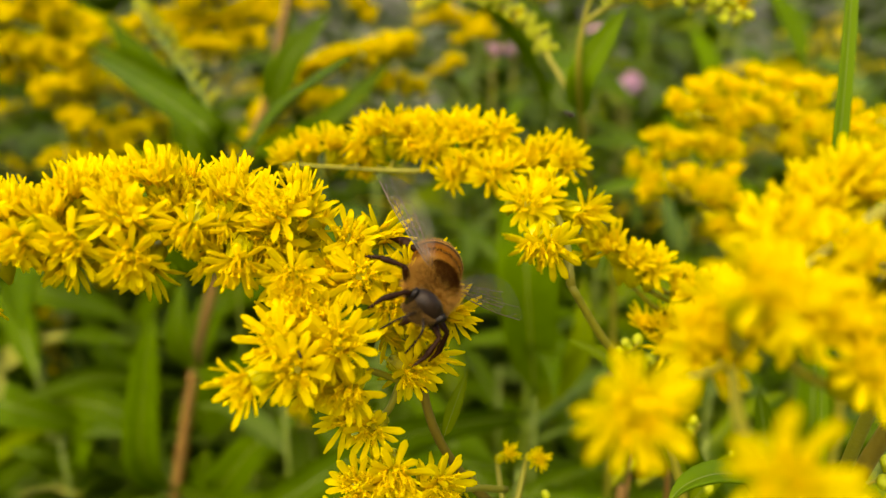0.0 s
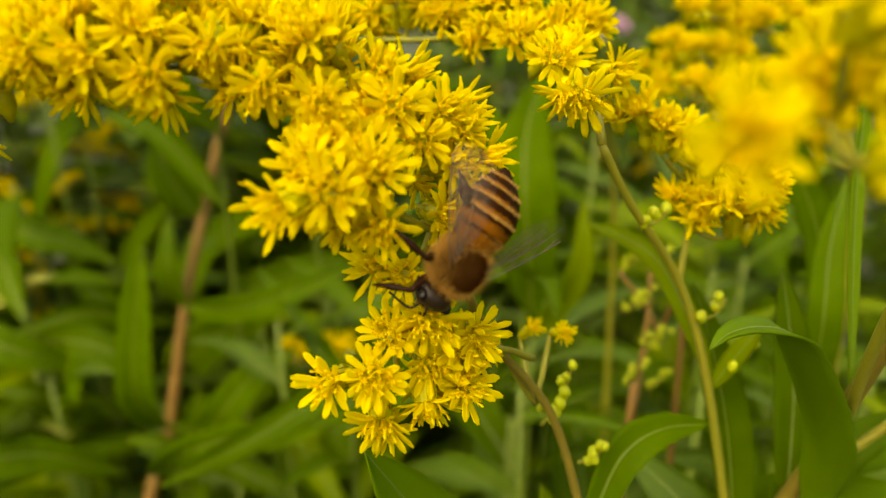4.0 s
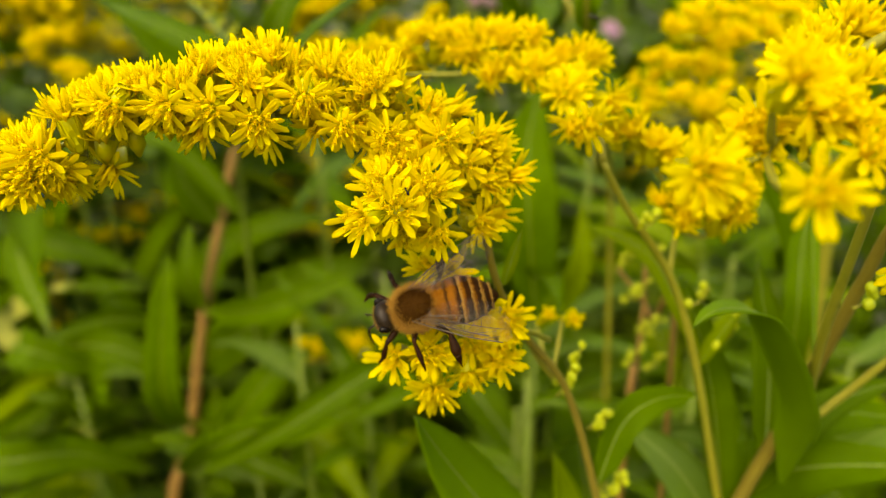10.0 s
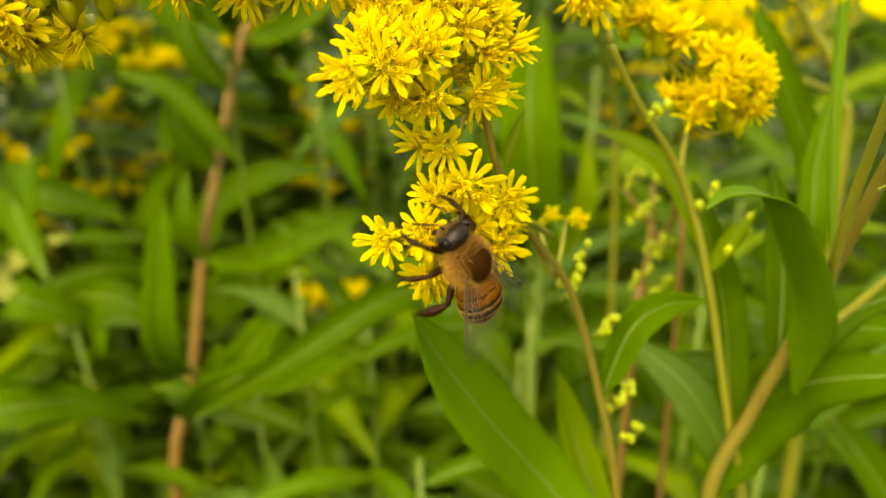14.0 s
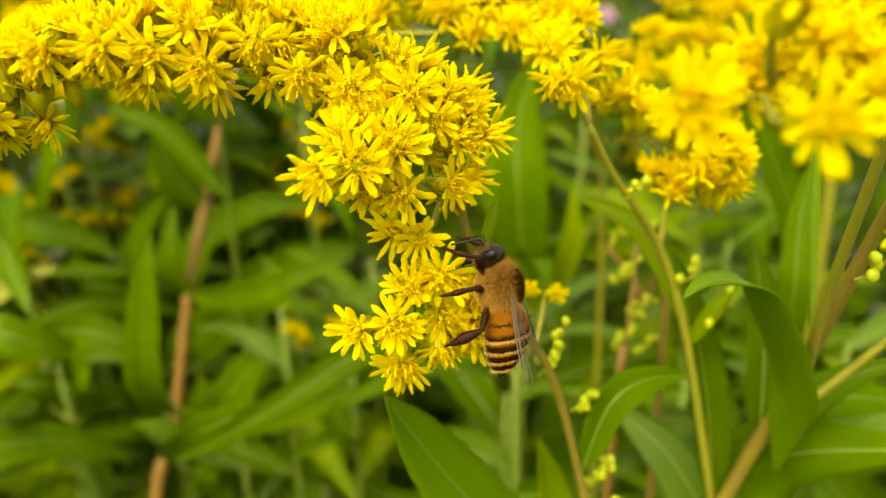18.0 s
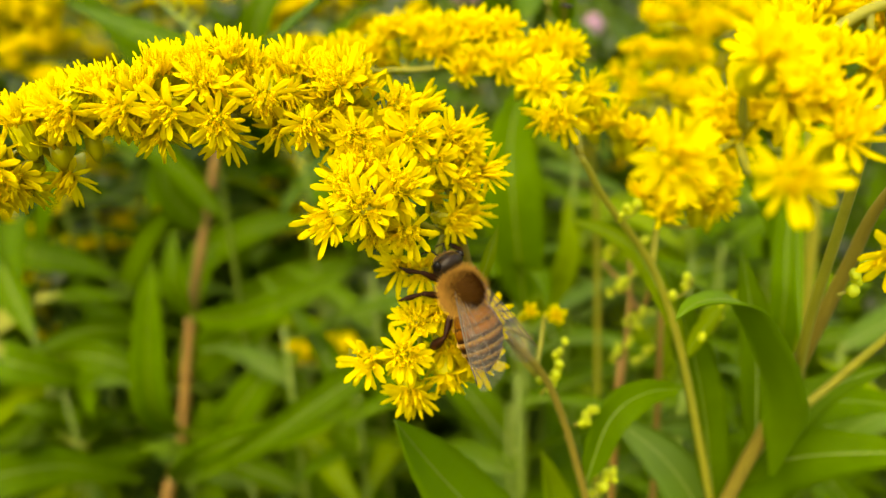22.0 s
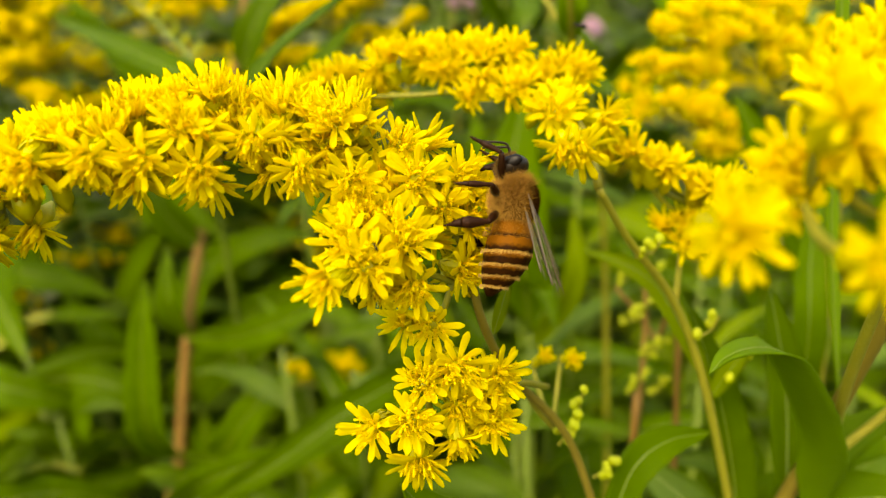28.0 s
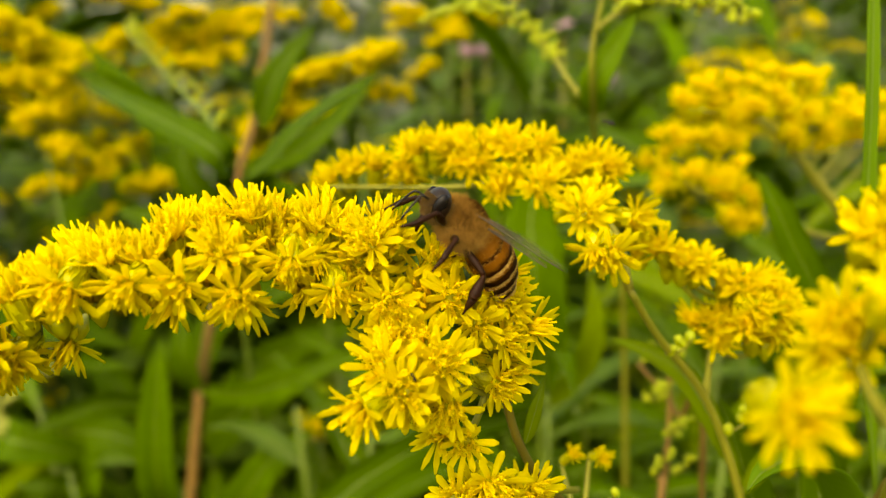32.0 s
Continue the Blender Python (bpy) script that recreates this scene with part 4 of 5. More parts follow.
def meadow():
    g = random.Random(11)
    o = O
    # the brown stem that stands behind the arch
    def nearer(p):
        return Vector(p) * 0.84 + Vector((0, 0, 3.2))

    tall = thing("goldenrod_plant", at((-108, 189, -880)), "tall leafy goldenrod with a reddish-brown stem", "plant", "meadow goldenrods")
    pts = [(-108, 189, -880)] + [nearer(p) for p in ((-126, 232, -400), (-120, 238, -216), (-110, 253, -169), (-102, 269, -119), (-94, 280, -85), (-86, 291, -53), (-80, 297, -33), (-72, 305, -11), (-62, 319, 34), (-56, 327, 60))]
    line = spline([at(p) - tall.location for p in pts], 6)
    v, f = tube(line, [np.interp(i / (len(line) - 1), (0, 0.5, 1), (0.0026, 0.0017, 0.0012)) for i in range(len(line))], 9)
    part("stem", mesh_of("stem", v, f, STEM_RED), tall)
    for pts in ([(-70, 300, -18), (-61.4, 296.4, 1.8), (-44.4, 302.3, 22)], [(-79, 297, -33), (-50.6, 280, -22.5), (-18, 296, 4)], [(-79, 297, -33), (-110.6, 294, -5.5), (-140, 298.7, 11)],
                [(-86, 290, -53), (-98, 286, -32), (-99, 292, -6)], [(-94, 280, -85), (-104, 275, -64), (-106, 278, -48)], [(-102, 268, -119), (-104, 262, -100), (-102, 268, -78)],
                [(-102, 268, -119), (-67.5, 240, -104.6), (-27, 241.9, -89)], [(-109, 254, -165), (-64, 206, -137.4), (-20, 196, -118)],
                [(-112, 240, -180), (-80.7, 181.8, -127.7), (-56.5, 174.2, -113.6), (-29.9, 165.1, -104.5)], [(-108, 250, -165), (-106, 222, -132.0), (-101, 222, -95.6), (-97, 226, -73.8)],
                [(-103, 267, -125), (-132, 250, -112), (-158, 240, -116)], [(-110, 253, -169), (-140, 228, -160), (-168, 214, -168)]):
        blade(tall, [nearer(p) for p in pts], rnd.uniform(7.5, 11), LEAF, (rnd.uniform(-.3, .3), -0.95, 0.15), 0.25)
    # broad-leaved shoots round the brown stem
    broad = (
        ([(-93.2, 242.8, -125.9), (-61.4, 227.4, -98.8), (-40.6, 218.9, -87.9)], 17),
        ([(-146.9, 214.3, -102.0), (-134.2, 212.9, -106.3), (-122.0, 221.5, -116.9)], 13),
        ([(-128.7, 224.5, -107.9), (-109.8, 218.0, -109.1), (-98.5, 219.4, -123.6)], 13),
        ([(-144.1, 182.8, -124.5), (-121.3, 187.8, -127.8), (-102.0, 200.1, -145.7)], 13),
        ([(-77.5, 204.5, -132.1), (-58.8, 199.9, -109.2), (-44.0, 202.7, -100.4)], 12),
        ([(-175.4, 279.1, -88.6), (-148.4, 272.9, -89.0), (-127.2, 275.3, -100.2)], 14),
        ([(-97.0, 288.2, -97.9), (-69.1, 281.0, -82.9), (-45.0, 281.6, -80.9)], 13),
        ([(-89.1, 301.9, -130.0), (-57.4, 295.6, -112.2), (-28.9, 297.4, -106.6)], 14),
        ([(-137.1, 236.6, -145.0), (-144.5, 228.6, -132.4), (-157.7, 229.2, -130.4)], 12),
        ([(-45.8, 209.6, -153.6), (-27.5, 196.9, -136.9), (-11.9, 192.6, -131.6)], 12),
        ([(-31.0, 259.7, -148.3), (-23.1, 259.3, -130.9), (-14.5, 269.1, -119.3)], 12),
        ([(-132.6, 268.7, -120.6), (-140.7, 272.6, -108.7), (-154.2, 287.1, -101.3)], 12),
    )
    yellowed = (([(-178.8, 258.0, -116.2), (-162.8, 261.8, -104.6), (-147.4, 263.5, -99.3)], 8), ([(-155.6, 222.5, -151.3), (-143.2, 224.3, -145.5), (-131.4, 224.2, -145.8)], 6))
    for sx, sy, sz, low, high in ((-152, 245, -112, -999, -125), (-96, 255, -104, -125, -60), (-42, 262, -112, -60, 999)):
        shoot = thing("goldenrod_plant", at((sx, sy, -880)), "broad-leaved green goldenrod shoot in the meadow behind", "plant", "meadow goldenrods")
        stem_part(shoot, [(sx, sy, -880), (sx + 2, sy, -400), (sx, sy, sz)], [2.0, 1.6, 0.9], STEM_GREEN)
        for pts, w in broad:
            if low <= pts[0][0] < high:
                blade(shoot, [(sx, sy, min(pts[0][2] - 14, sz))] + list(pts), w, LEAF, (0.1, -0.85, 0.45), 0.2)
        for pts, w in yellowed:
            if low <= pts[0][0] < high:
                blade(shoot, [(sx, sy, pts[0][2] - 14)] + list(pts), w, LEAF_YELLOW, (0.1, -0.8, 0.5), 0.2)
    # shoots that close the view behind the bee and below it
    for x, y, z, n, lean in ((24, 172, -30, 14, (0.0, 0.01)), (60, 190, -70, 16, (0.02, 0)), (-30, 200, -90, 18, (-0.02, 0.01)), (10, 150, -105, 16, (0.01, 0.02)), (95, 160, -80, 16, (0.01, -0.01)),
                             (-75, 165, -110, 18, (0.01, 0.0)), (-120, 175, -95, 18, (-0.01, 0.01)), (-60, 235, -85, 18, (0.02, 0.02)), (130, 220, -55, 18, (0, 0.02)), (40, 240, -40, 18, (0.02, 0.02)),
                             (-165, 230, -80, 18, (0.0, 0.01)), (80, 110, -105, 12, (0.02, 0.0)), (-20, 270, -45, 18, (0.0, 0.02)), (-190, 300, -75, 18, (0, 0)), (-95, 190, -125, 20, (0, 0)), (-50, 172, -140, 18, (0.01, 0)), (-140, 200, -130, 20, (0, 0)), (-15, 165, -150, 16, (0, 0)), (30, 155, -140, 16, (0, 0)), (85, 150, -135, 16, (0, 0)), (-75, 255, -110, 20, (0, 0)), (-150, 265, -100, 20, (0, 0)), (20, 225, -95, 18, (0, 0)), (110, 235, -85, 18, (0, 0)), (45, 120, -62, 12, (0.01, 0.01)), (28, 132, -78, 12, (-0.01, 0.01)), (70, 140, -58, 14, (0.01, 0)), (56, 104, -88, 12, (0.0, 0.01)), (0, 118, -100, 12, (-0.01, 0)), (110, 125, -70, 12, (0, 0)), (-46, 158, -62, 12, (0.0, 0.0)), (-28, 142, -62, 10, (0.004, 0.0)), (-20, 190, -60, 12, (0.0, 0.0)), (100, 290, -25, 18, (0, 0)), (-110, 330, -65, 18, (0, 0))):
        if x < 0:
            y, z, n = y + 30, z - 22, n + 6
        meadow_plant(o.x + x * MM, o.y + y * MM, o.z + z * MM, n + 8, lean, False, "leafy green goldenrod shoot in the meadow behind", scale=(g.uniform(0.8, 1.05) if x < 0 else g.uniform(0.95, 1.25)) if y > 145 else g.uniform(0.5, 0.7))
    shoot = meadow_plant(0.026, 0.178, 0.80, 10, (0, 0), False, "leafy green goldenrod shoot with broad upright leaves")
    for pts, w, mat in (([(0, 178, -80), (-4, 172.3, -45), (-4, 177, -28), (0, 181, -12)], 15, LEAF), ([(0, 178, -85), (7.5, 160, -58), (8, 162, -38)], 6, LEAF_PALE), ([(0, 178, -85), (-36, 135, -66), (-65, 124, -78), (-90, 135, -98)], 7, LEAF)):
        blade(shoot, [(p[0] + 26, p[1], p[2]) for p in pts], w, mat, (-0.1, -0.9, 0.4))
    shoot = meadow_plant(0.060, 0.104, 0.80, 8, (0, 0), False, "slender green goldenrod shoot with narrow leaves", scale=0.6)
    for pts, w, mat in (([(60, 104, -85), (64, 110, -40), (53, 110, -14), (48, 112, -4)], 6, LEAF), ([(60, 104, -80), (54, 92, -42), (55, 96, -27), (59, 102, -17)], 5, LEAF), ([(60, 104, -85), (45, 98, -66), (34, 96, -62)], 5, LEAF_BLUE), ([(60, 104, -88), (76, 98, -66), (90, 96, -62)], 6, LEAF_BLUE)):
        blade(shoot, pts, w, mat, (-0.1, -0.9, 0.4))
    for pts in ([(24, 84, -880), (24, 86, -300), (25.5, 87.4, -64.5), (27.5, 91.5, -51.9), (29.6, 96.1, -37.7), (30.1, 98.4, -30.7)], [(38, 92, -880), (37, 94, -300), (35.7, 96.0, -56.7), (32.8, 100.9, -41.6), (27.0, 103.7, -33.1)]):
        sprig = thing("goldenrod_plant", at(pts[0]), "slender goldenrod shoot in yellow-green bud", "plant", "meadow goldenrods")
        stem_part(sprig, pts, [1.2, 0.9, 0.5, 0.42, 0.35], STEM_RED)
        for k in range(4):
            q = Vector(pts[-1]).lerp(Vector(pts[-3]), k / 4)
            bud_sprig(sprig, q - Vector((2 * (k % 2), 0, 0)), 7, 3.5)
    sprig = thing("goldenrod_plant", at((-72, 235, -880)), "slender goldenrod shoot with long leaves and a pale bud spike", "plant", "meadow goldenrods")
    spike = [(-48, 151, 3), (-60, 169, 11), (-72, 186, 19), (-78, 194, 23)]
    stem_part(sprig, [(-72, 235, -880), (-70, 230, -300), (-66, 220, -70), (-54, 180, -24), (-46, 150, -6)] + spike, [1.4, 1.1, 0.8, 0.6, 0.55, 0.5, 0.45, 0.4, 0.35], STEM_GREEN)
    blade(sprig, [(-48, 158, -12), (-46, 143, -1), (-66, 163, 6), (-92, 195, 10.5)], 6.5, LEAF, (0.1, -0.8, 0.6))
    blade(sprig, [(-48, 158, -12), (-36, 136, -3), (-24, 118, 7), (-12, 101, 15)], 7, LEAF, (0.2, -0.8, 0.6))
    blade(sprig, [(-66, 220, -60), (-84, 222, -36), (-102, 224, -30)], 8, LEAF, (-0.2, -0.9, 0.4))
    for q in spline(spike, 4):
        bud_sprig(sprig, q, 5, 2.4)
    # pale sprays in bud above the arches
    spray = thing("goldenrod_plant", at((52, 175, -880)), "goldenrod with arching yellow-green sprays still in bud", "plant", "meadow goldenrods")
    stem_part(spray, [(52, 175, -880), (50, 172, -300), (42, 160, -60), (27, 130, -8), (21.4, 113.5, 10), (21, 111, 19), (24, 110, 31)], [1.4, 1.1, 0.7, 0.55, 0.5, 0.4, 0.35], STEM)
    blade(spray, [(23, 118, 5), (21.4, 112.8, 11), (24, 111, 16.5), (26.8, 109.3, 21.5)], 4.4, LEAF_LIGHT, (-0.3, -0.9, 0.3))
    for arch in ([(21, 111, 19), (24, 110, 21.4), (29, 109, 22.8), (35, 108, 22.0), (42.4, 106.6, 19.6)], [(23, 118, 5), (18.5, 124, 13), (16, 132, 18), (9, 134, 22.6), (3, 136, 23.2), (-3, 138, 21.5)]):
        stem_part(spray, arch, [0.45, 0.35, 0.25], STEM, "branch")
        for q in spline(arch, 4)[5:]:
            bud_sprig(spray, q + Vector((-1.5, 0, -0.4)), 6, 1.6)
    # flowering ones with plumes that show above the arches
    for x, y, z, arms in ((-150, 285, 10, (((18, 0, 0), (-6, -4, 16)), ((16, 0, -14), (-22, 0, -2)), ((14, 4, -22), (-28, 2, -14)), ((10, 0, -10), (24, -6, 2)), ((4, 0, -30), (16, -8, -34)), ((10, 0, 4), (-20, -6, 6)), ((12, 0, -6), (-26, -4, -8)), ((20, 0, -18), (-4, -6, -22)), ((8, 0, -34), (24, 0, -44)))),
                          (-128, 375, 30, (((0, 0, 18), (-30, -6, 24)), ((0, 0, 0), (-26, -6, 8)), ((2, 0, -8), (24, -4, -4)), ((0, 0, -20), (-20, 4, -12)), ((0, 0, 12), (30, 0, 10)), ((0, 0, -26), (26, 0, -30)))),
                          (-45, 262, -10, (((-18, 0, -2), (20, 6, 14)), ((-20, 0, -6), (34, 10, 18)), ((-22, 0, -8), (10, 0, -2)), ((-12, 4, -16), (-30, 0, -18)))),
                          (-28, 290, 0, (((0, 0, 0), (18, 0, 8)), ((0, 0, -8), (20, 4, -10)))),
                          (-45, 370, 32, (((0, 0, 0), (-14, 0, 20)), ((0, 0, -5), (12, 0, -18)), ((0, 0, 6), (8, 0, 26)))),
                          (-150, 310, -35, (((0, 0, 0), (22, 0, 4)), ((0, 0, -6), (-20, 0, -8)), ((20, 0, -10), (44, 0, -8)))),
                          (-225, 430, 30, (((0, 0, 0), (-30, 0, 14)), ((0, 0, -10), (30, 0, 4)), ((0, 0, -24), (34, 0, -20)))),
                          (10, 480, 15, (((0, 0, 0), (-26, 0, 10)), ((0, 0, -12), (22, 0, -8)), ((0, 0, -24), (-14, 0, -34)))),
                          (-110, 388, 14, (((0, 0, 0), (-46, -4, -2)), ((0, 0, 4), (50, 0, 8)), ((4, 0, -6), (-28, -6, -4)), ((0, 0, 0), (30, -6, 4)), ((0, 0, -8), (22, -8, -8)))), (-40, 223, -116, (((-12, 0, 0), (-2, 0, 3)), ((-6, 0, 0), (10, -2, 3)), ((2, 0, -3), (12, -2, 1)))), (22, 512, 12, (((0, 0, 0), (-38, 0, 2)), ((0, 0, 0), (38, 0, 2)))),
                          (70, 520, 30, (((0, 0, 0), (-36, 0, 4)), ((0, 0, 0), (40, 0, 10)))), (190, 480, 28, (((0, 0, 0), (-36, 0, 4)), ((0, 0, -8), (-60, 0, -2))))):
        base = Vector((x, y, z))
        meadow_plant(o.x + x * MM, o.y + y * MM + 0.01, o.z + (z - 20) * MM, 16, (0.0, -0.008), False, "goldenrod in yellow flower behind the arches", first=0.14,
                     arms=[(at(base + Vector(a)), at(base + Vector(b))) for a, b in arms])
    # the meadow farther off
    kinds = [far_template(g, 30, 0.86 + 0.02 * k, k in (4, 5)) for k in range(6)]
    first_use = set()
    far_places = []
    for n in range(430):
        u = n / 430
        y = 0.34 + 4.4 * u ** 2.1
        x = g.uniform(-0.95, 0.95) * (0.12 + y * 0.85)
        k = g.choice((0, 1, 2, 3, 0, 1, 2, 3, 4, 5) if x < 0.1 * y else (0, 1, 2, 3, 0, 1, 2, 3, 0, 5))
        grow = (0.90 + 0.42 * min(1, max(0, y - 0.4) / 1.6) + 0.05 * max(0, y - 2)) * g.uniform(0.90, 1.06)
        m = Matrix.Translation((x, y, 0)) @ pose(0, 0, 0, g.uniform(-3, 3), g.uniform(-3, 3), g.uniform(0, 360)) @ Matrix.Scale(grow, 4)
        if k not in first_use:
            first_use.add(k)
            kinds[k].matrix_basis = m
        elif n < 200:
            c = copy_thing(kinds[k], m)
            c.matrix_basis = m
        else:
            far_places.append((k, m))
    # the meadow goes on at the sides and behind the eye
    while len(far_places) < 560:
        x, y = g.uniform(-4.2, 4.2), g.uniform(-3.2, 4.6)
        if (abs(x) < 0.2 + 0.9 * y and y > 0) or math.hypot(x, y) < 0.75:
            continue
        far_places.append((g.choice((0, 1, 2, 3, 0, 1, 2, 3, 4, 5)), Matrix.Translation((x, y, 0)) @ pose(0, 0, 0, g.uniform(-3, 3), g.uniform(-3, 3), g.uniform(0, 360)) @ Matrix.Scale(g.uniform(0.85, 1.05), 4)))
    far_mass(kinds, far_places)
    # pink flowers far back
    for n, (x, y, z, r) in enumerate(((142, 585, -36, 10), (150, 590, -30, 8), (57, 595, -8, 6), (120, 600, 6, 7), (38, 560, -6, 5))):
        p = thing("pink_flower", at((x, y + 6, -880)), "soft pink clustered wild flower on a green stem", "flower", "pink flowers")
        top = Vector((0, -0.006, (z + 880) * MM))
        part("stem", mesh_of("stem", *tube([(0, 0, 0), top], [0.002, 0.001], 6), STEM), p)
        for k in range(9):
            d = Vector((g.uniform(-1, 1), g.uniform(-1, 1), g.uniform(-.4, .8))) * r * 0.7 * MM
            part("floret", mesh_of("floret", *lathe([(0.001, -0.004), (r * 0.00025, 0), (r * 0.00045, 0.003), (0.001, 0.002)], 8, 0.2), PINK), p, Matrix.Translation(top + d) @ frame_to(Vector((0, -0.6, 0.6)) + d * 60))


meadow()

# ---- honeybee ----
def ball(rx, ry, rz, seg=16, rings=10):
    v, f = [], []
    for i in range(rings + 1):
        th = math.pi * i / rings
        for k in range(seg):
            a = 2 * math.pi * k / seg
            v.append(Vector((rx * math.sin(th) * math.cos(a), ry * math.cos(th), rz * math.sin(th) * math.sin(a))))
    for i in range(rings):
        for k in range(seg):
            a, b = i * seg + k, i * seg + (k + 1) % seg
            f.append((a, a + seg, b + seg, b))
    return v, f


def hair(surface, count, length, keep=lambda p: True):
    """Fine hairs standing on an ellipsoid (rx, ry, rz), as thin three-sided spikes."""
    rx, ry, rz = surface
    v, f = [], []
    made = 0
    while made < count:
        d = Vector((rnd.gauss(0, 1), rnd.gauss(0, 1), rnd.gauss(0, 1))).normalized()
        p = Vector((d.x * rx, d.y * ry, d.z * rz))
        if not keep(p):
            continue
        nrm = Vector((d.x / rx, d.y / ry, d.z / rz)).normalized()
        aim = (nrm + Vector((rnd.uniform(-.5, .5), rnd.uniform(-.6, .3), rnd.uniform(-.5, .5)))).normalized()
        side = aim.orthogonal().normalized() * (0.011 * MM)
        s2 = aim.cross(side)
        o = len(v)
        v += [p + side, p - side * 0.5 + s2 * 0.87, p - side * 0.5 - s2 * 0.87, p + aim * length * rnd.uniform(0.6, 1.2)]
        f += [(o, o + 1, o + 3), (o + 1, o + 2, o + 3), (o + 2, o, o + 3)]
        made += 1
    return v, f


def abdomen_segment(y0, y1, r0, r1, z0, z1):
    """One overlapping ring of the abdomen, rounded in section, its hind edge lipped over the next."""
    seg = 24
    prof = [(y0 + 0.15 * MM, r0 * 0.90, z0)]
    for k in range(6):
        u = k / 5
        prof.append((y0 + (y1 - y0) * u, r0 + (r1 - r0) * u + 0.05 * MM * math.sin(math.pi * min(1, u * 1.15)), z0 + (z1 - z0) * u))
    prof.append((y1 + 0.02 * MM, r1 * 0.88, z1))
    v, f = [], []
    for y, r, z in prof:
        for q in range(seg):
            a = 2 * math.pi * q / seg
            v.append(Vector((r * math.cos(a), y, z + r * (0.92 if math.sin(a) > 0 else 0.80) * math.sin(a))))
    for i in range(len(prof) - 1):
        for q in range(seg):
            a, b = i * seg + q, i * seg + (q + 1) % seg
            f.append((a, b, b + seg, a + seg))
    return v, f


def ring_hair(y0, y1, r, z, count, length):
    """Short pale hairs laid backwards in a belt round the abdomen."""
    v, f = [], []
    for k in range(count):
        a, y = rnd.uniform(0, 2 * math.pi), rnd.uniform(y0, y1)
        n = Vector((math.cos(a), 0, 0.9 * math.sin(a)))
        p = Vector((0, y, z)) + n * r
        aim = (n * 0.45 + Vector((rnd.uniform(-.25, .25), -1, rnd.uniform(-.25, .25)))).normalized()
        side = aim.orthogonal().normalized() * (0.012 * MM)
        s2 = aim.cross(side)
        o = len(v)
        v += [p + side, p - side * 0.5 + s2 * 0.87, p - side * 0.5 - s2 * 0.87, p + aim * length * rnd.uniform(0.6, 1.2)]
        f += [(o, o + 1, o + 3), (o + 1, o + 2, o + 3), (o + 2, o, o + 3)]
    return v, f


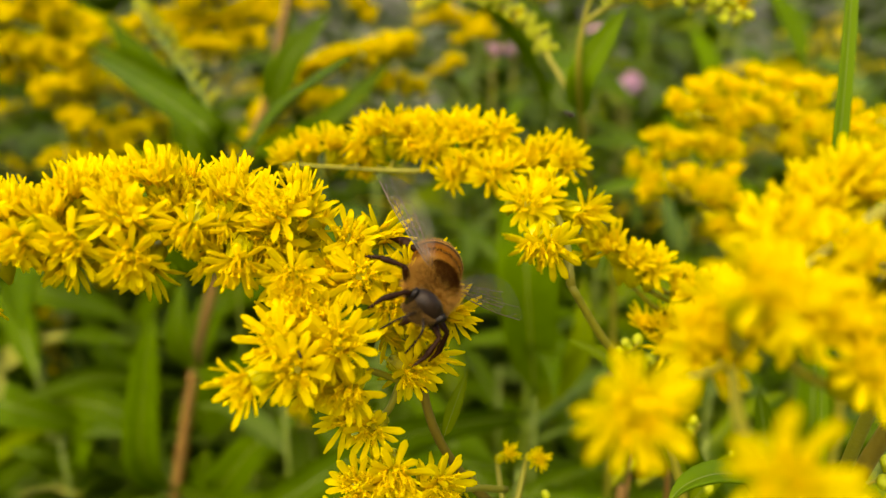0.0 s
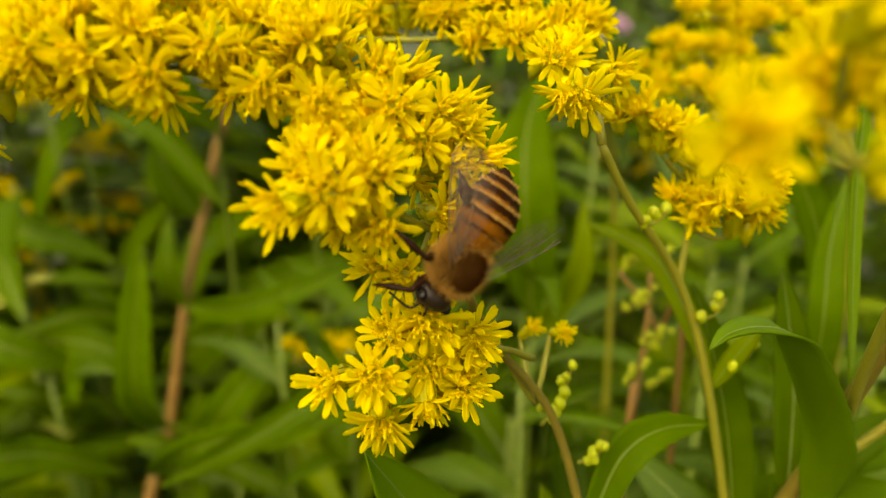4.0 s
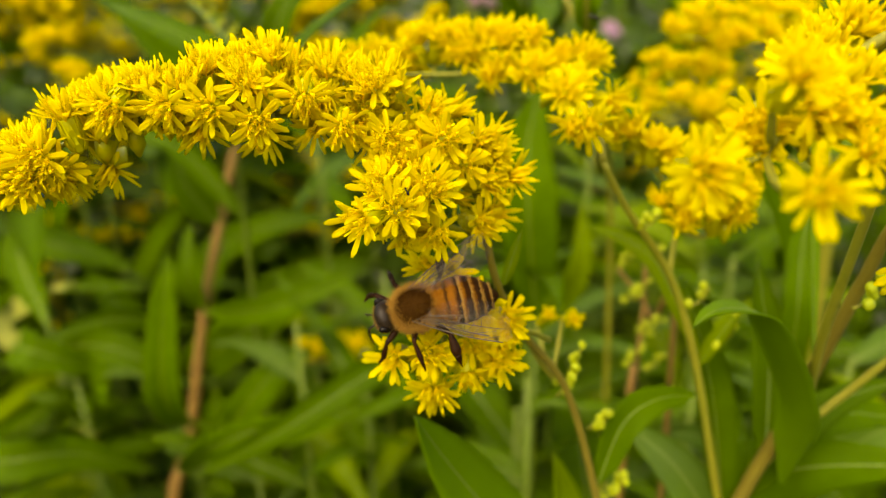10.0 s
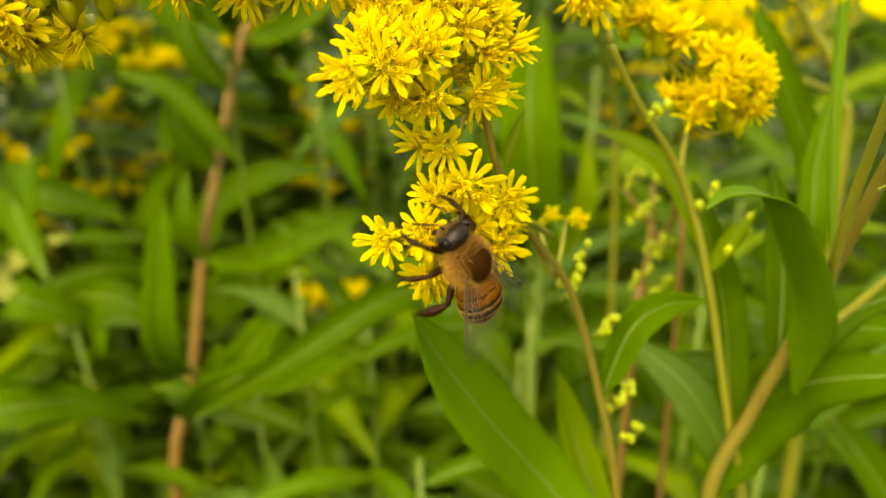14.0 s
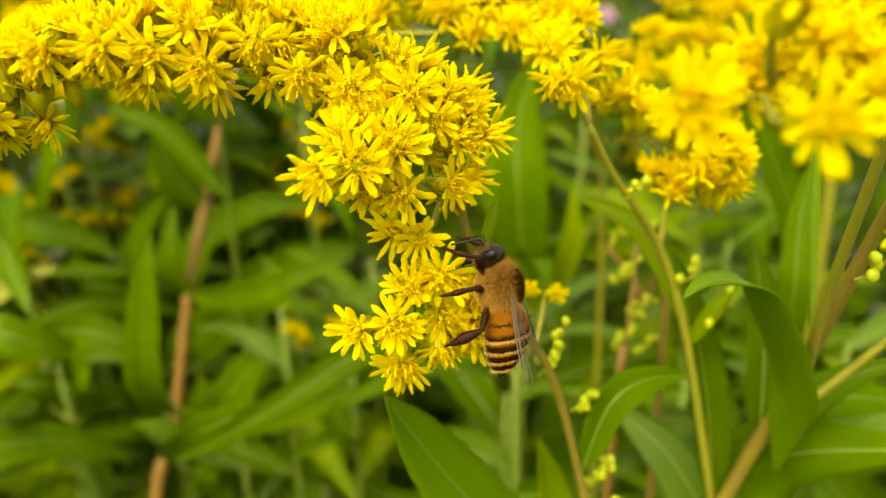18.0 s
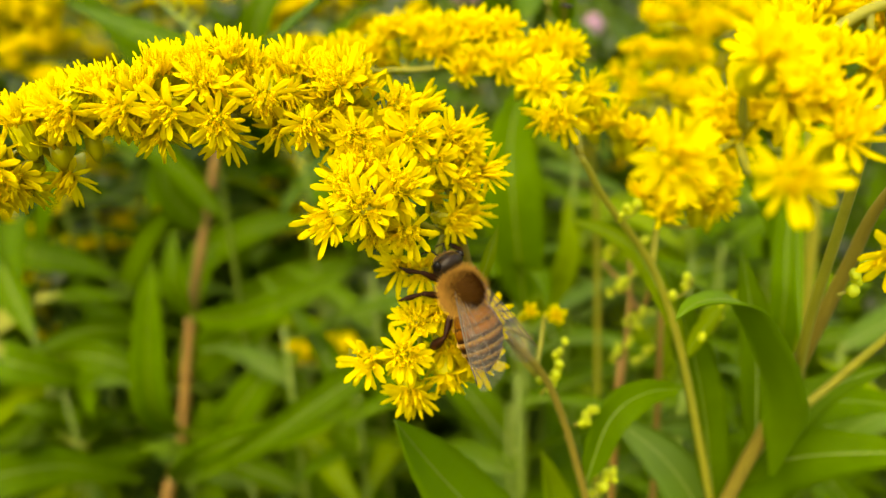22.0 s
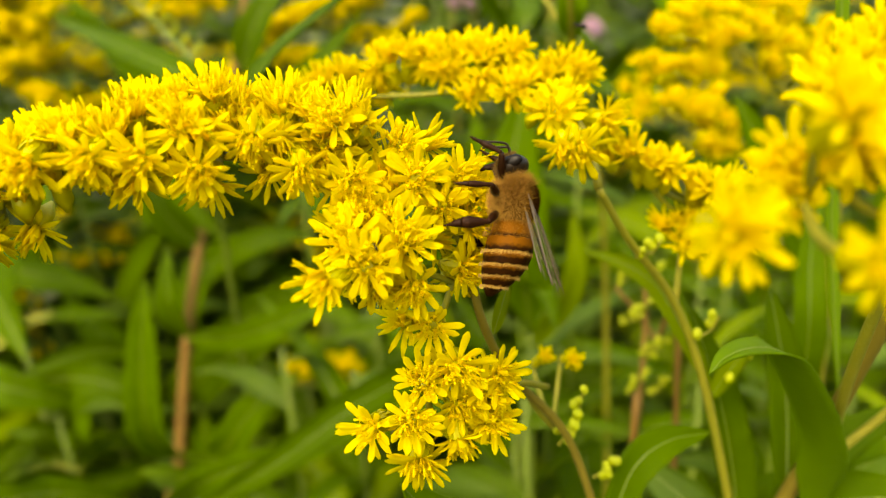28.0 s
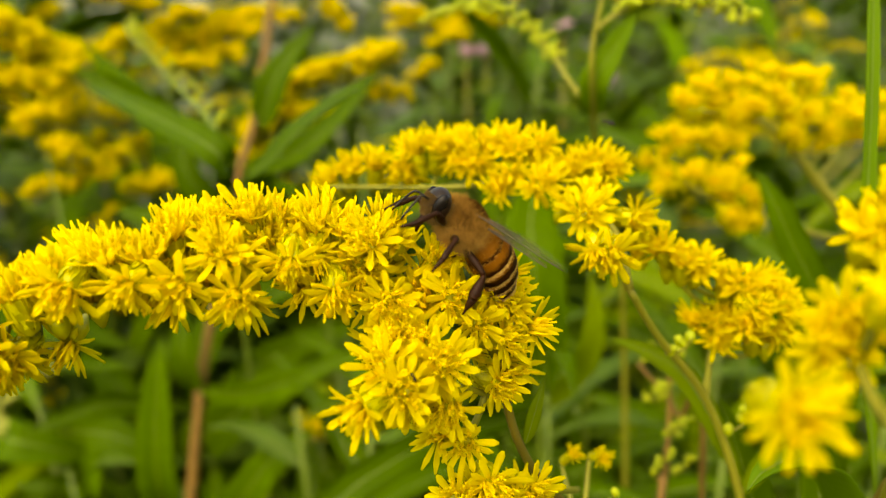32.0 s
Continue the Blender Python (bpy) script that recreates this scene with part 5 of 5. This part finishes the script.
BEE = [
    (0, -0.2, 48.6, 2.0, -6.9, -34.3, 177.4),
    (0.5, -1.0, 48.4, 1.5, -10.1, -33.1, 178.3),
    (1, -0.8, 47.5, 0.4, -48.7, -3.9, -163.9),
    (1.5, 0.0, 45.6, -4.8, -73.1, -23.5, -150.6),
    (2, 0.7, 46.3, -6.4, -78.4, -22.1, -150.8),
    (2.5, 0.3, 46.8, -5.4, -79.3, -40.9, -163.0),
    (3, -0.3, 46.8, -5.4, -70.8, -55.8, 177.3),
    (3.5, -0.9, 46.2, -7.1, -71.2, -55.9, 176.2),
    (4, -1.1, 45.8, -7.8, -83.5, -39.4, -163.2),
    (4.5, -1.4, 45.6, -8.7, -79.1, -44.3, -168.3),
    (6.5, -0.8, 45.7, -8.8, -74.5, -50.7, -176.0),
    (7, -1.4, 45.7, -9.3, -74.4, -46.7, -171.2),
    (7.5, -3.0, 45.0, -11.0, -76.8, -40.4, -164.8),
    (8, -3.9, 45.0, -10.5, -1.0, -47.2, 96.4),
    (8.5, -5.4, 44.4, -10.3, 12.9, -46.7, 80.6),
    (9, -5.0, 44.2, -10.8, 16.6, -46.5, 76.9),
    (9.5, -6.7, 44.3, -11.0, 0.1, -46.9, 96.5),
    (10, -8.2, 44.1, -11.1, -13.1, -46.0, 105.3),
    (10.5, -9.6, 40.9, -17.1, -17.7, -38.1, 120.5),
    (11, -10.2, 40.4, -17.9, -18.5, -39.6, 115.8),
    (11.5, -10.7, 40.6, -18.4, -20.9, -39.5, 125.5),
    (12, -8.6, 40.6, -18.9, -50.4, -34.8, 168.1),
    (12.5, -7.9, 40.6, -18.8, -54.5, -27.9, 172.7),
    (13, -6.3, 40.4, -18.7, -34.6, -49.9, 139.0),
    (13.5, -5.2, 41.3, -19.1, -5.1, -47.6, 108.7),
    (14, -3.7, 41.6, -17.2, 86.9, -23.3, 45.5),
    (14.5, -2.7, 41.6, -14.7, 90.7, 8.2, 30.1),
    (16.5, 1.6, 44.8, -14.4, 79.4, 4.1, 74.6),
    (17, 1.3, 44.5, -14.3, 75.9, 10.0, 72.7),
    (17.5, 0.9, 44.7, -13.2, 72.8, 11.8, 72.1),
    (18, 1.6, 44.9, -12.8, 76.4, 10.5, 72.2),
    (18.5, 1.9, 45.1, -12.7, 78.2, 9.7, 72.3),
    (19, 2.3, 44.9, -13.8, 87.7, 9.0, 72.5),
    (19.5, 2.3, 45.1, -13.9, 83.2, 4.4, 73.8),
    (20, 2.1, 45.1, -13.5, 90.5, 8.4, 72.7),
    (20.5, 2.3, 45.1, -11.3, 74.9, 15.1, 70.3),
    (21, 1.5, 45.5, -11.6, 60.3, 1.8, 74.1),
    (21.5, -1.1, 45.6, -11.0, 54.3, -27.3, 44.6),
    (22, -1.8, 45.5, -10.5, 64.0, -7.7, 35.6),
    (22.5, -0.4, 45.9, -8.9, 86.2, 18.5, 74.6),
    (23, -0.5, 45.7, -9.4, 77.8, 17.5, 74.4),
    (23.5, -0.3, 46.1, -7.4, 88.7, 24.4, 74.1),
    (24, 1.1, 46.3, -6.7, 95.8, 28.0, 73.3),
    (24.5, 0.9, 46.3, -7.3, 99.5, 24.7, 73.7),
    (25, 0.2, 46.2, -7.2, 91.3, 24.7, 73.7),
    (25.5, 1.7, 46.9, -6.7, 109.0, 19.7, 74.4),
    (27.5, 1.8, 49.3, -1.7, 102.5, 20.0, 74.3),
    (28, 2.1, 49.4, 0.1, 92.3, 25.0, 73.6),
    (28.5, 0.9, 48.6, 0.9, 81.3, -1.1, 107.8),
    (29, -1.5, 49.6, 4.4, 53.4, 2.6, 101.1),
    (29.5, -2.6, 49.7, 5.6, 44.0, 4.7, 96.8),
    (30, -3.2, 49.6, 6.7, 37.4, 7.8, 90.4),
    (30.5, -3.6, 50.5, 7.8, 42.8, 3.6, 97.4),
    (31, -4.4, 51.4, 7.6, 36.6, 3.9, 96.3),
    (31.5, -4.2, 50.9, 7.8, 56.3, -5.1, 110.5),
    (32, -4.2, 50.7, 7.7, 51.8, -2.1, 105.8),
]
# Wing spread through the clip: seconds, degrees from the body's line, lift.
WINGS = [(0, 52, 26), (0.5, 52, 24), (1.0, 20, 8), (1.5, 16, 6), (2, 34, 6), (4.5, 38, 8), (6.5, 38, 10), (7.5, 36, 8), (8, 30, 14), (10, 26, 14), (10.5, 30, 12), (11.5, 46, 22), (12.5, 46, 20), (13, 22, 8), (14, 24, 6), (16.5, 16, 10), (18, 16, 10), (19, 12, 8),
         (20.5, 16, 8), (21, 22, 12), (21.5, 34, 20), (22, 14, 14), (24.5, 14, 14), (25, 22, 14), (27.5, 18, 34), (28, 18, 40), (28.5, 16, 30), (29, 12, 24), (30, 12, 30), (31, 12, 30), (32, 14, 28)]
# How far the bee leans over to one side about its own length: seconds, degrees.
LEAN = [(0, -12), (0.5, -15), (1, -28), (2, -28), (2.5, -20), (3, -12), (7.5, -14), (8, 0), (32, 0)]
LEG_ROOTS = [(0.8, 1.5, -1.1), (1.0, 0.2, -1.3), (1.0, -1.1, -1.2)]
LEG_FEET = [(2.3, 4.4, -3.6), (4.0, 1.0, -4.2), (3.4, -3.6, -4.8)]
# How far the legs are raised and swung back through the clip: (side, pair): seconds, raise, swing in degrees.
LEG_TURNS = {
    (1, 2): [(0, 46, 24), (0.6, 44, 24), (1, 18, 40), (2, 18, 40), (2.8, 44, 34), (7.5, 48, 30), (8.2, 62, 0), (10, 62, 0), (10.8, 20, 0), (13.5, 10, 0), (16.5, 0, 0), (32, 0, 0)],
    (1, 1): [(0, 40, 0), (0.6, 40, 0), (1, 16, 6), (2, 16, 6), (2.8, 40, 8), (7.5, 42, 8), (8.2, 30, -10), (10, 30, -10), (11, 15, 0), (16.5, 0, 0), (32, 0, 0)],
    (1, 0): [(0, 32, -8), (0.6, 30, -8), (1, 12, 0), (2, 12, 0), (2.8, 30, 0), (7.5, 32, 0), (8.2, 20, 0), (11, 10, 0), (16.5, 0, 0), (32, 0, 0)],
    (-1, 2): [(0, 0, 0), (7.5, 0, 0), (8.2, 42, -14), (10, 44, -8), (11, 30, 0), (13.5, 20, 0), (16.5, 0, -6), (20, 6, 4), (24, -4, 12), (28, 4, -18), (30, 2, 0), (32, 0, 4)],
    (-1, 1): [(0, 0, 0), (7.5, 0, 0), (8.2, 40, 6), (10, 38, 10), (11, 30, 0), (16.5, 0, 6), (22, 6, -8), (28, 0, 8), (30, 4, -4), (32, 0, 0)],
    (-1, 0): [(0, 0, 0), (7.5, 0, 0), (8.2, 22, 0), (10, 20, 6), (11, 14, 0), (16.5, 0, 0), (22, 8, 6), (28, 0, -6), (32, 0, 0)],
}


def bristles(a, b, r, count, length):
    """Stiff short hairs along a limb from a to b."""
    v, f = [], []
    d = (b - a).normalized()
    e = d.orthogonal().normalized()
    g = d.cross(e)
    for k in range(count):
        t, w = rnd.random(), rnd.uniform(0, 6.283)
        n = e * math.cos(w) + g * math.sin(w)
        p = a.lerp(b, t) + n * r * 0.8
        aim = (n + d * 0.8).normalized() * length * rnd.uniform(0.6, 1.2)
        o = len(v)
        v += [p + d * 0.012 * MM, p - d * 0.012 * MM, p + d.cross(n) * 0.014 * MM, p + aim]
        f += [(o, o + 1, o + 3), (o + 1, o + 2, o + 3), (o + 2, o, o + 3)]
    return v, f


def leg_parts(bee, side, pair):
    """A leg of femur, tibia and tarsus that turns about its root on the body's underside; the hind pair is broad and flattened."""
    hind = pair == 2
    base = Vector(LEG_ROOTS[pair]) * MM
    t = Vector(LEG_FEET[pair]) * MM - base
    knee = t * 0.42 + Vector((0.9, 0.5 if not hind else -0.6, 1.1)) * MM
    ankle = knee.lerp(t, 0.56) + Vector((0.25, 0, -0.1)) * MM
    wide = 0.50 if hind else 0.27
    toes = [ankle, ankle.lerp(t, 0.35), ankle.lerp(t, 0.7), t]
    limbs = [("leg", [Vector((0, 0, 0)), knee * 0.5, knee], [0.22, 0.34, 0.20]), ("tibia", [knee, knee.lerp(ankle, 0.35), knee.lerp(ankle, 0.75), ankle], [0.16, wide * 0.72, wide, wide * 0.78]),
             ("tarsus", toes, [wide * 0.72, wide * 0.55 if hind else 0.15, 0.11, 0.07])]
    upper = None
    for nm, pts, radii in limbs:
        piece = tube(spline(pts, 4), [np.interp(i / (4 * (len(pts) - 1)), np.linspace(0, 1, len(radii)), radii) * MM for i in range(4 * (len(pts) - 1) + 1)], 9)
        pieces = [piece, bristles(pts[0], pts[-1], radii[1] * MM, 90, (0.26 if nm != "tarsus" else 0.14) * MM)]
        if side < 0:
            pieces = [mirrored(p) for p in pieces]
        me = mesh_joined(nm, [(*pieces[0], 0), (*pieces[1], 1)], [LEGS, DARKFUR])
        if upper is None:
            upper = part(nm, me, bee, Matrix.Translation((side * base.x, base.y, base.z)))
        else:
            part(nm, me, upper)
    return upper


def wing_mesh(length, width, tip):
    """A wing along -y: a thin membrane with rounded tip."""
    n = 16
    edge = []
    for i in range(n + 1):
        u = i / n
        edge.append((0.10 * width * math.sin(u * math.pi) - 0.02 * width, u))
    for i in range(n, -1, -1):
        u = i / n
        w = width * (0.16 + 0.84 * math.sin(min(1, u * tip) * math.pi / 2)) * (1 if u < 0.72 else math.sqrt(max(0.0, 1 - ((u - 0.72) / 0.285) ** 2)))
        edge.append((-w, u))
    cx = [Vector((x, -u * length, 0.0001 * math.sin(u * 3))) for x, u in edge]
    m = len(cx)
    v = cx + [c + Vector((0, 0, 0.00003)) for c in cx]
    f = []
    for i in range(n):
        a, b, c, d = i, i + 1, m - 2 - i, m - 1 - i
        f += [(a, b, c, d), (m + d, m + c, m + b, m + a)]
    return v, f


def vein_pieces(length, width):
    lead = [(0.0, 0), (0.07, 0.3), (0.09, 0.6), (0.03, 0.92)]
    lines = [lead, [(-0.08, 0), (-0.02, 0.35), (0.03, 0.62)], [(-0.14, 0.02), (-0.42, 0.4), (-0.62, 0.72)], [(-0.1, 0.05), (-0.22, 0.45), (-0.30, 0.80), (-0.36, 0.93)],
             [(-0.02, 0.36), (-0.25, 0.46)], [(-0.22, 0.45), (-0.46, 0.47)], [(-0.01, 0.62), (-0.28, 0.68)], [(-0.28, 0.68), (-0.58, 0.66)], [(0.04, 0.74), (-0.12, 0.88)]]
    out = []
    for i, ln in enumerate(lines):
        out.append(tube(spline([(x * width, -u * length, 0.00005) for x, u in ln], 4), [0.00005 if i == 0 else 0.000026], 5))
    return out


def mirrored(piece):
    return [Vector((-v[0], v[1], v[2])) for v in piece[0]], [tuple(reversed(q)) for q in piece[1]]


def honeybee():
    bee = thing("honeybee", at(BEE[0][1:4]), "brown honeybee with tawny fur and dark-banded amber abdomen", "bee")
    part("thorax", mesh_of("thorax", *ball(1.82 * MM, 2.05 * MM, 1.75 * MM, 20, 14), SIDE), bee)
    part("thorax_fur", mesh_joined("thorax_fur", [hair((1.80 * MM, 2.0 * MM, 1.74 * MM), 3800, 0.34 * MM, keep=lambda p: math.hypot(p.x, p.y) < (1.62 + rnd.uniform(-.45, .4)) * MM and p.z > 0)], [DARKFUR], False), bee, label="short dark fur on the back")
    part("thorax_fur", mesh_joined("thorax_fur", [hair((1.80 * MM, 2.0 * MM, 1.72 * MM), 10000, 0.80 * MM, keep=lambda p: p.z < 0 or math.hypot(p.x, p.y * 0.92) > (1.58 + rnd.uniform(-.45, .3)) * MM)], [FUZZ], False), bee, label="tawny fur on the thorax")
    head = part("head", mesh_of("head", *ball(1.50 * MM, 0.92 * MM, 1.35 * MM, 20, 14), BLACK), bee, pose(0, 2.65 * MM, -0.45 * MM, -22, 0, 0))
    part("head_fur", mesh_joined("head_fur", [hair((1.48 * MM, 0.9 * MM, 1.33 * MM), 4200, 0.40 * MM, keep=lambda p: abs(p.x) < 1.02 * MM and p.z < 0.55 * MM)], [FACEFUR], False), head)
    for s in (1, -1):
        part("eye", mesh_of("eye", *ball(0.40 * MM, 0.54 * MM, 0.98 * MM), EYEM), head, pose(s * 1.14 * MM, 0.20 * MM, 0.10 * MM, 0, s * 14, 0))
        a = [Vector((s * 0.3, 0.85, 0.1)), Vector((s * 0.7, 1.7, 0.2)), Vector((s * 1.0, 2.1, -0.5)), Vector((s * 1.25, 2.6, -1.9))]
        part("antenna", mesh_of("antenna", *tube(spline([q * MM for q in a], 4), [0.08 * MM, 0.10 * MM, 0.09 * MM], 7), BLACK), head)
    part("proboscis", mesh_of("proboscis", *tube([(0, 0.5 * MM, -1.2 * MM), (0, 0.7 * MM, -2.0 * MM), (0, 0.6 * MM, -2.5 * MM)], [0.35 * MM, 0.22 * MM, 0.10 * MM], 8), LEGS), head)
    abdomen = part("abdomen", mesh_of("waist", *tube([(0, -1.6 * MM, -0.2 * MM), (0, -2.4 * MM, -0.3 * MM)], [0.9 * MM, 1.1 * MM], 12), THORAX), bee)
    rs = [1.50, 2.05, 2.20, 2.06, 1.72, 1.18, 0.25]
    zs = [-0.2, -0.26, -0.36, -0.55, -0.82, -1.15, -1.50]
    for i in range(6):
        y0, y1 = RINGS[i], RINGS[i + 1] - 0.12
        part("segment", mesh_of("segment", *abdomen_segment(y0 * MM, y1 * MM, rs[i] * MM, rs[i + 1] * MM, zs[i] * MM, zs[i + 1] * MM), ABDOMEN), abdomen)
        if i > 1:
            part("hair_band", mesh_joined("hair_band", [ring_hair((y0 + 0.05) * MM, (y0 - 0.16) * MM, rs[i] * MM, zs[i] * MM, 520, 0.26 * MM)], [CREAMFUR], False), abdomen, label="pale downy hair band")
    part("abdomen_fur", mesh_joined("abdomen_fur", [moved(hair((2.0 * MM, 1.2 * MM, 1.85 * MM), 900, 0.42 * MM, keep=lambda p: p.y > 0), pose(0, -2.9 * MM, -0.3 * MM))], [FUZZ], False), abdomen)
    legs = {(s, n): leg_parts(bee, s, n) for s in (1, -1) for n in range(3)}
    wings = []
    for s in (1, -1):
        for nm, ln, wd, tip in (("forewing", 8.7 * MM, 3.0 * MM, 1.6), ("hindwing", 6.4 * MM, 1.9 * MM, 1.8)):
            fwd = nm == "forewing"
            shape, veins = wing_mesh(ln, wd, tip), vein_pieces(ln, wd)
            if s < 0:
                shape, veins = mirrored(shape), [mirrored(p) for p in veins]
            w = part(nm, mesh_of(nm, *shape, WING), bee, label="clear veined wing")
            part("wing_vein", mesh_joined("wing_vein", veins, [VEIN]), w)
            wings.append((w, s, fwd))
    bee.scale = (0.98, 0.98, 0.98)
    return bee, wings, legs


def small_insect(place, label, turn, size):
    """A tiny dark insect: head, thorax, abdomen and six legs."""
    bug = thing("small_insect", at(place), label, "insect")
    bug.matrix_basis = Matrix.Translation(at(place)) @ turn @ Matrix.Scale(size, 4)
    for nm, y, r, ln in (("head", 0.75, 0.26, 0.28), ("thorax", 0.2, 0.24, 0.4), ("abdomen", -0.65, 0.34, 0.6)):
        part(nm, mesh_of(nm, *ball(r * MM, ln * MM, r * MM, 10, 7), BLACK), bug, pose(0, y * MM, 0.3 * MM))
    for s in (1, -1):
        for k in range(3):
            y = 0.45 - 0.3 * k
            part("leg", mesh_of("leg", *tube([(s * 0.15 * MM, y * MM, 0.3 * MM), (s * 0.6 * MM, (y + 0.25 - 0.25 * k) * MM, 0.5 * MM), (s * 0.95 * MM, (y + 0.35 - 0.4 * k) * MM, -0.1 * MM)], [0.05 * MM], 5), BLACK), bug)


small_insect((-8.6, 41.6, 0.1), "tiny black ant on a yellow flower head", pose(0, 0, 0, 60, 0, 60), 0.32)
small_insect((13.3, 75.0, 10.6), "tiny dark fly on top of the flower arch", pose(0, 0, 0, 10, 0, 30), 0.7)
HONEYBEE, BEE_WINGS, BEE_LEGS = honeybee()


def motions():
    walk(HONEYBEE, [(t, Matrix.Translation(at((x, y, z))) @ pose(0, 0, 0, rx, ry, rz) @ pose(0, 0, 0, 0, np.interp(t, *zip(*LEAN)), 0)) for t, x, y, z, rx, ry, rz in BEE])
    for (s, n), leg in BEE_LEGS.items():
        x, y, z = LEG_ROOTS[n]
        walk(leg, [(t, pose(s * x * MM, y * MM, z * MM) @ pose(0, 0, 0, 0, 0, -s * back) @ pose(0, 0, 0, 0, -s * up, 0)) for t, up, back in LEG_TURNS[s, n]])
    for wing, s, fwd in BEE_WINGS:
        root = (s * 1.35 * MM, (0.5 if fwd else -0.5) * MM, (1.05 if fwd else 0.85) * MM)
        walk(wing, [(t, pose(*root, -lift * 0.6, s * 10, 0) @ pose(0, 0, 0, 0, 0, s * (spread if fwd else spread * 0.9 + 4))) for t, spread, lift in WINGS])


motions()
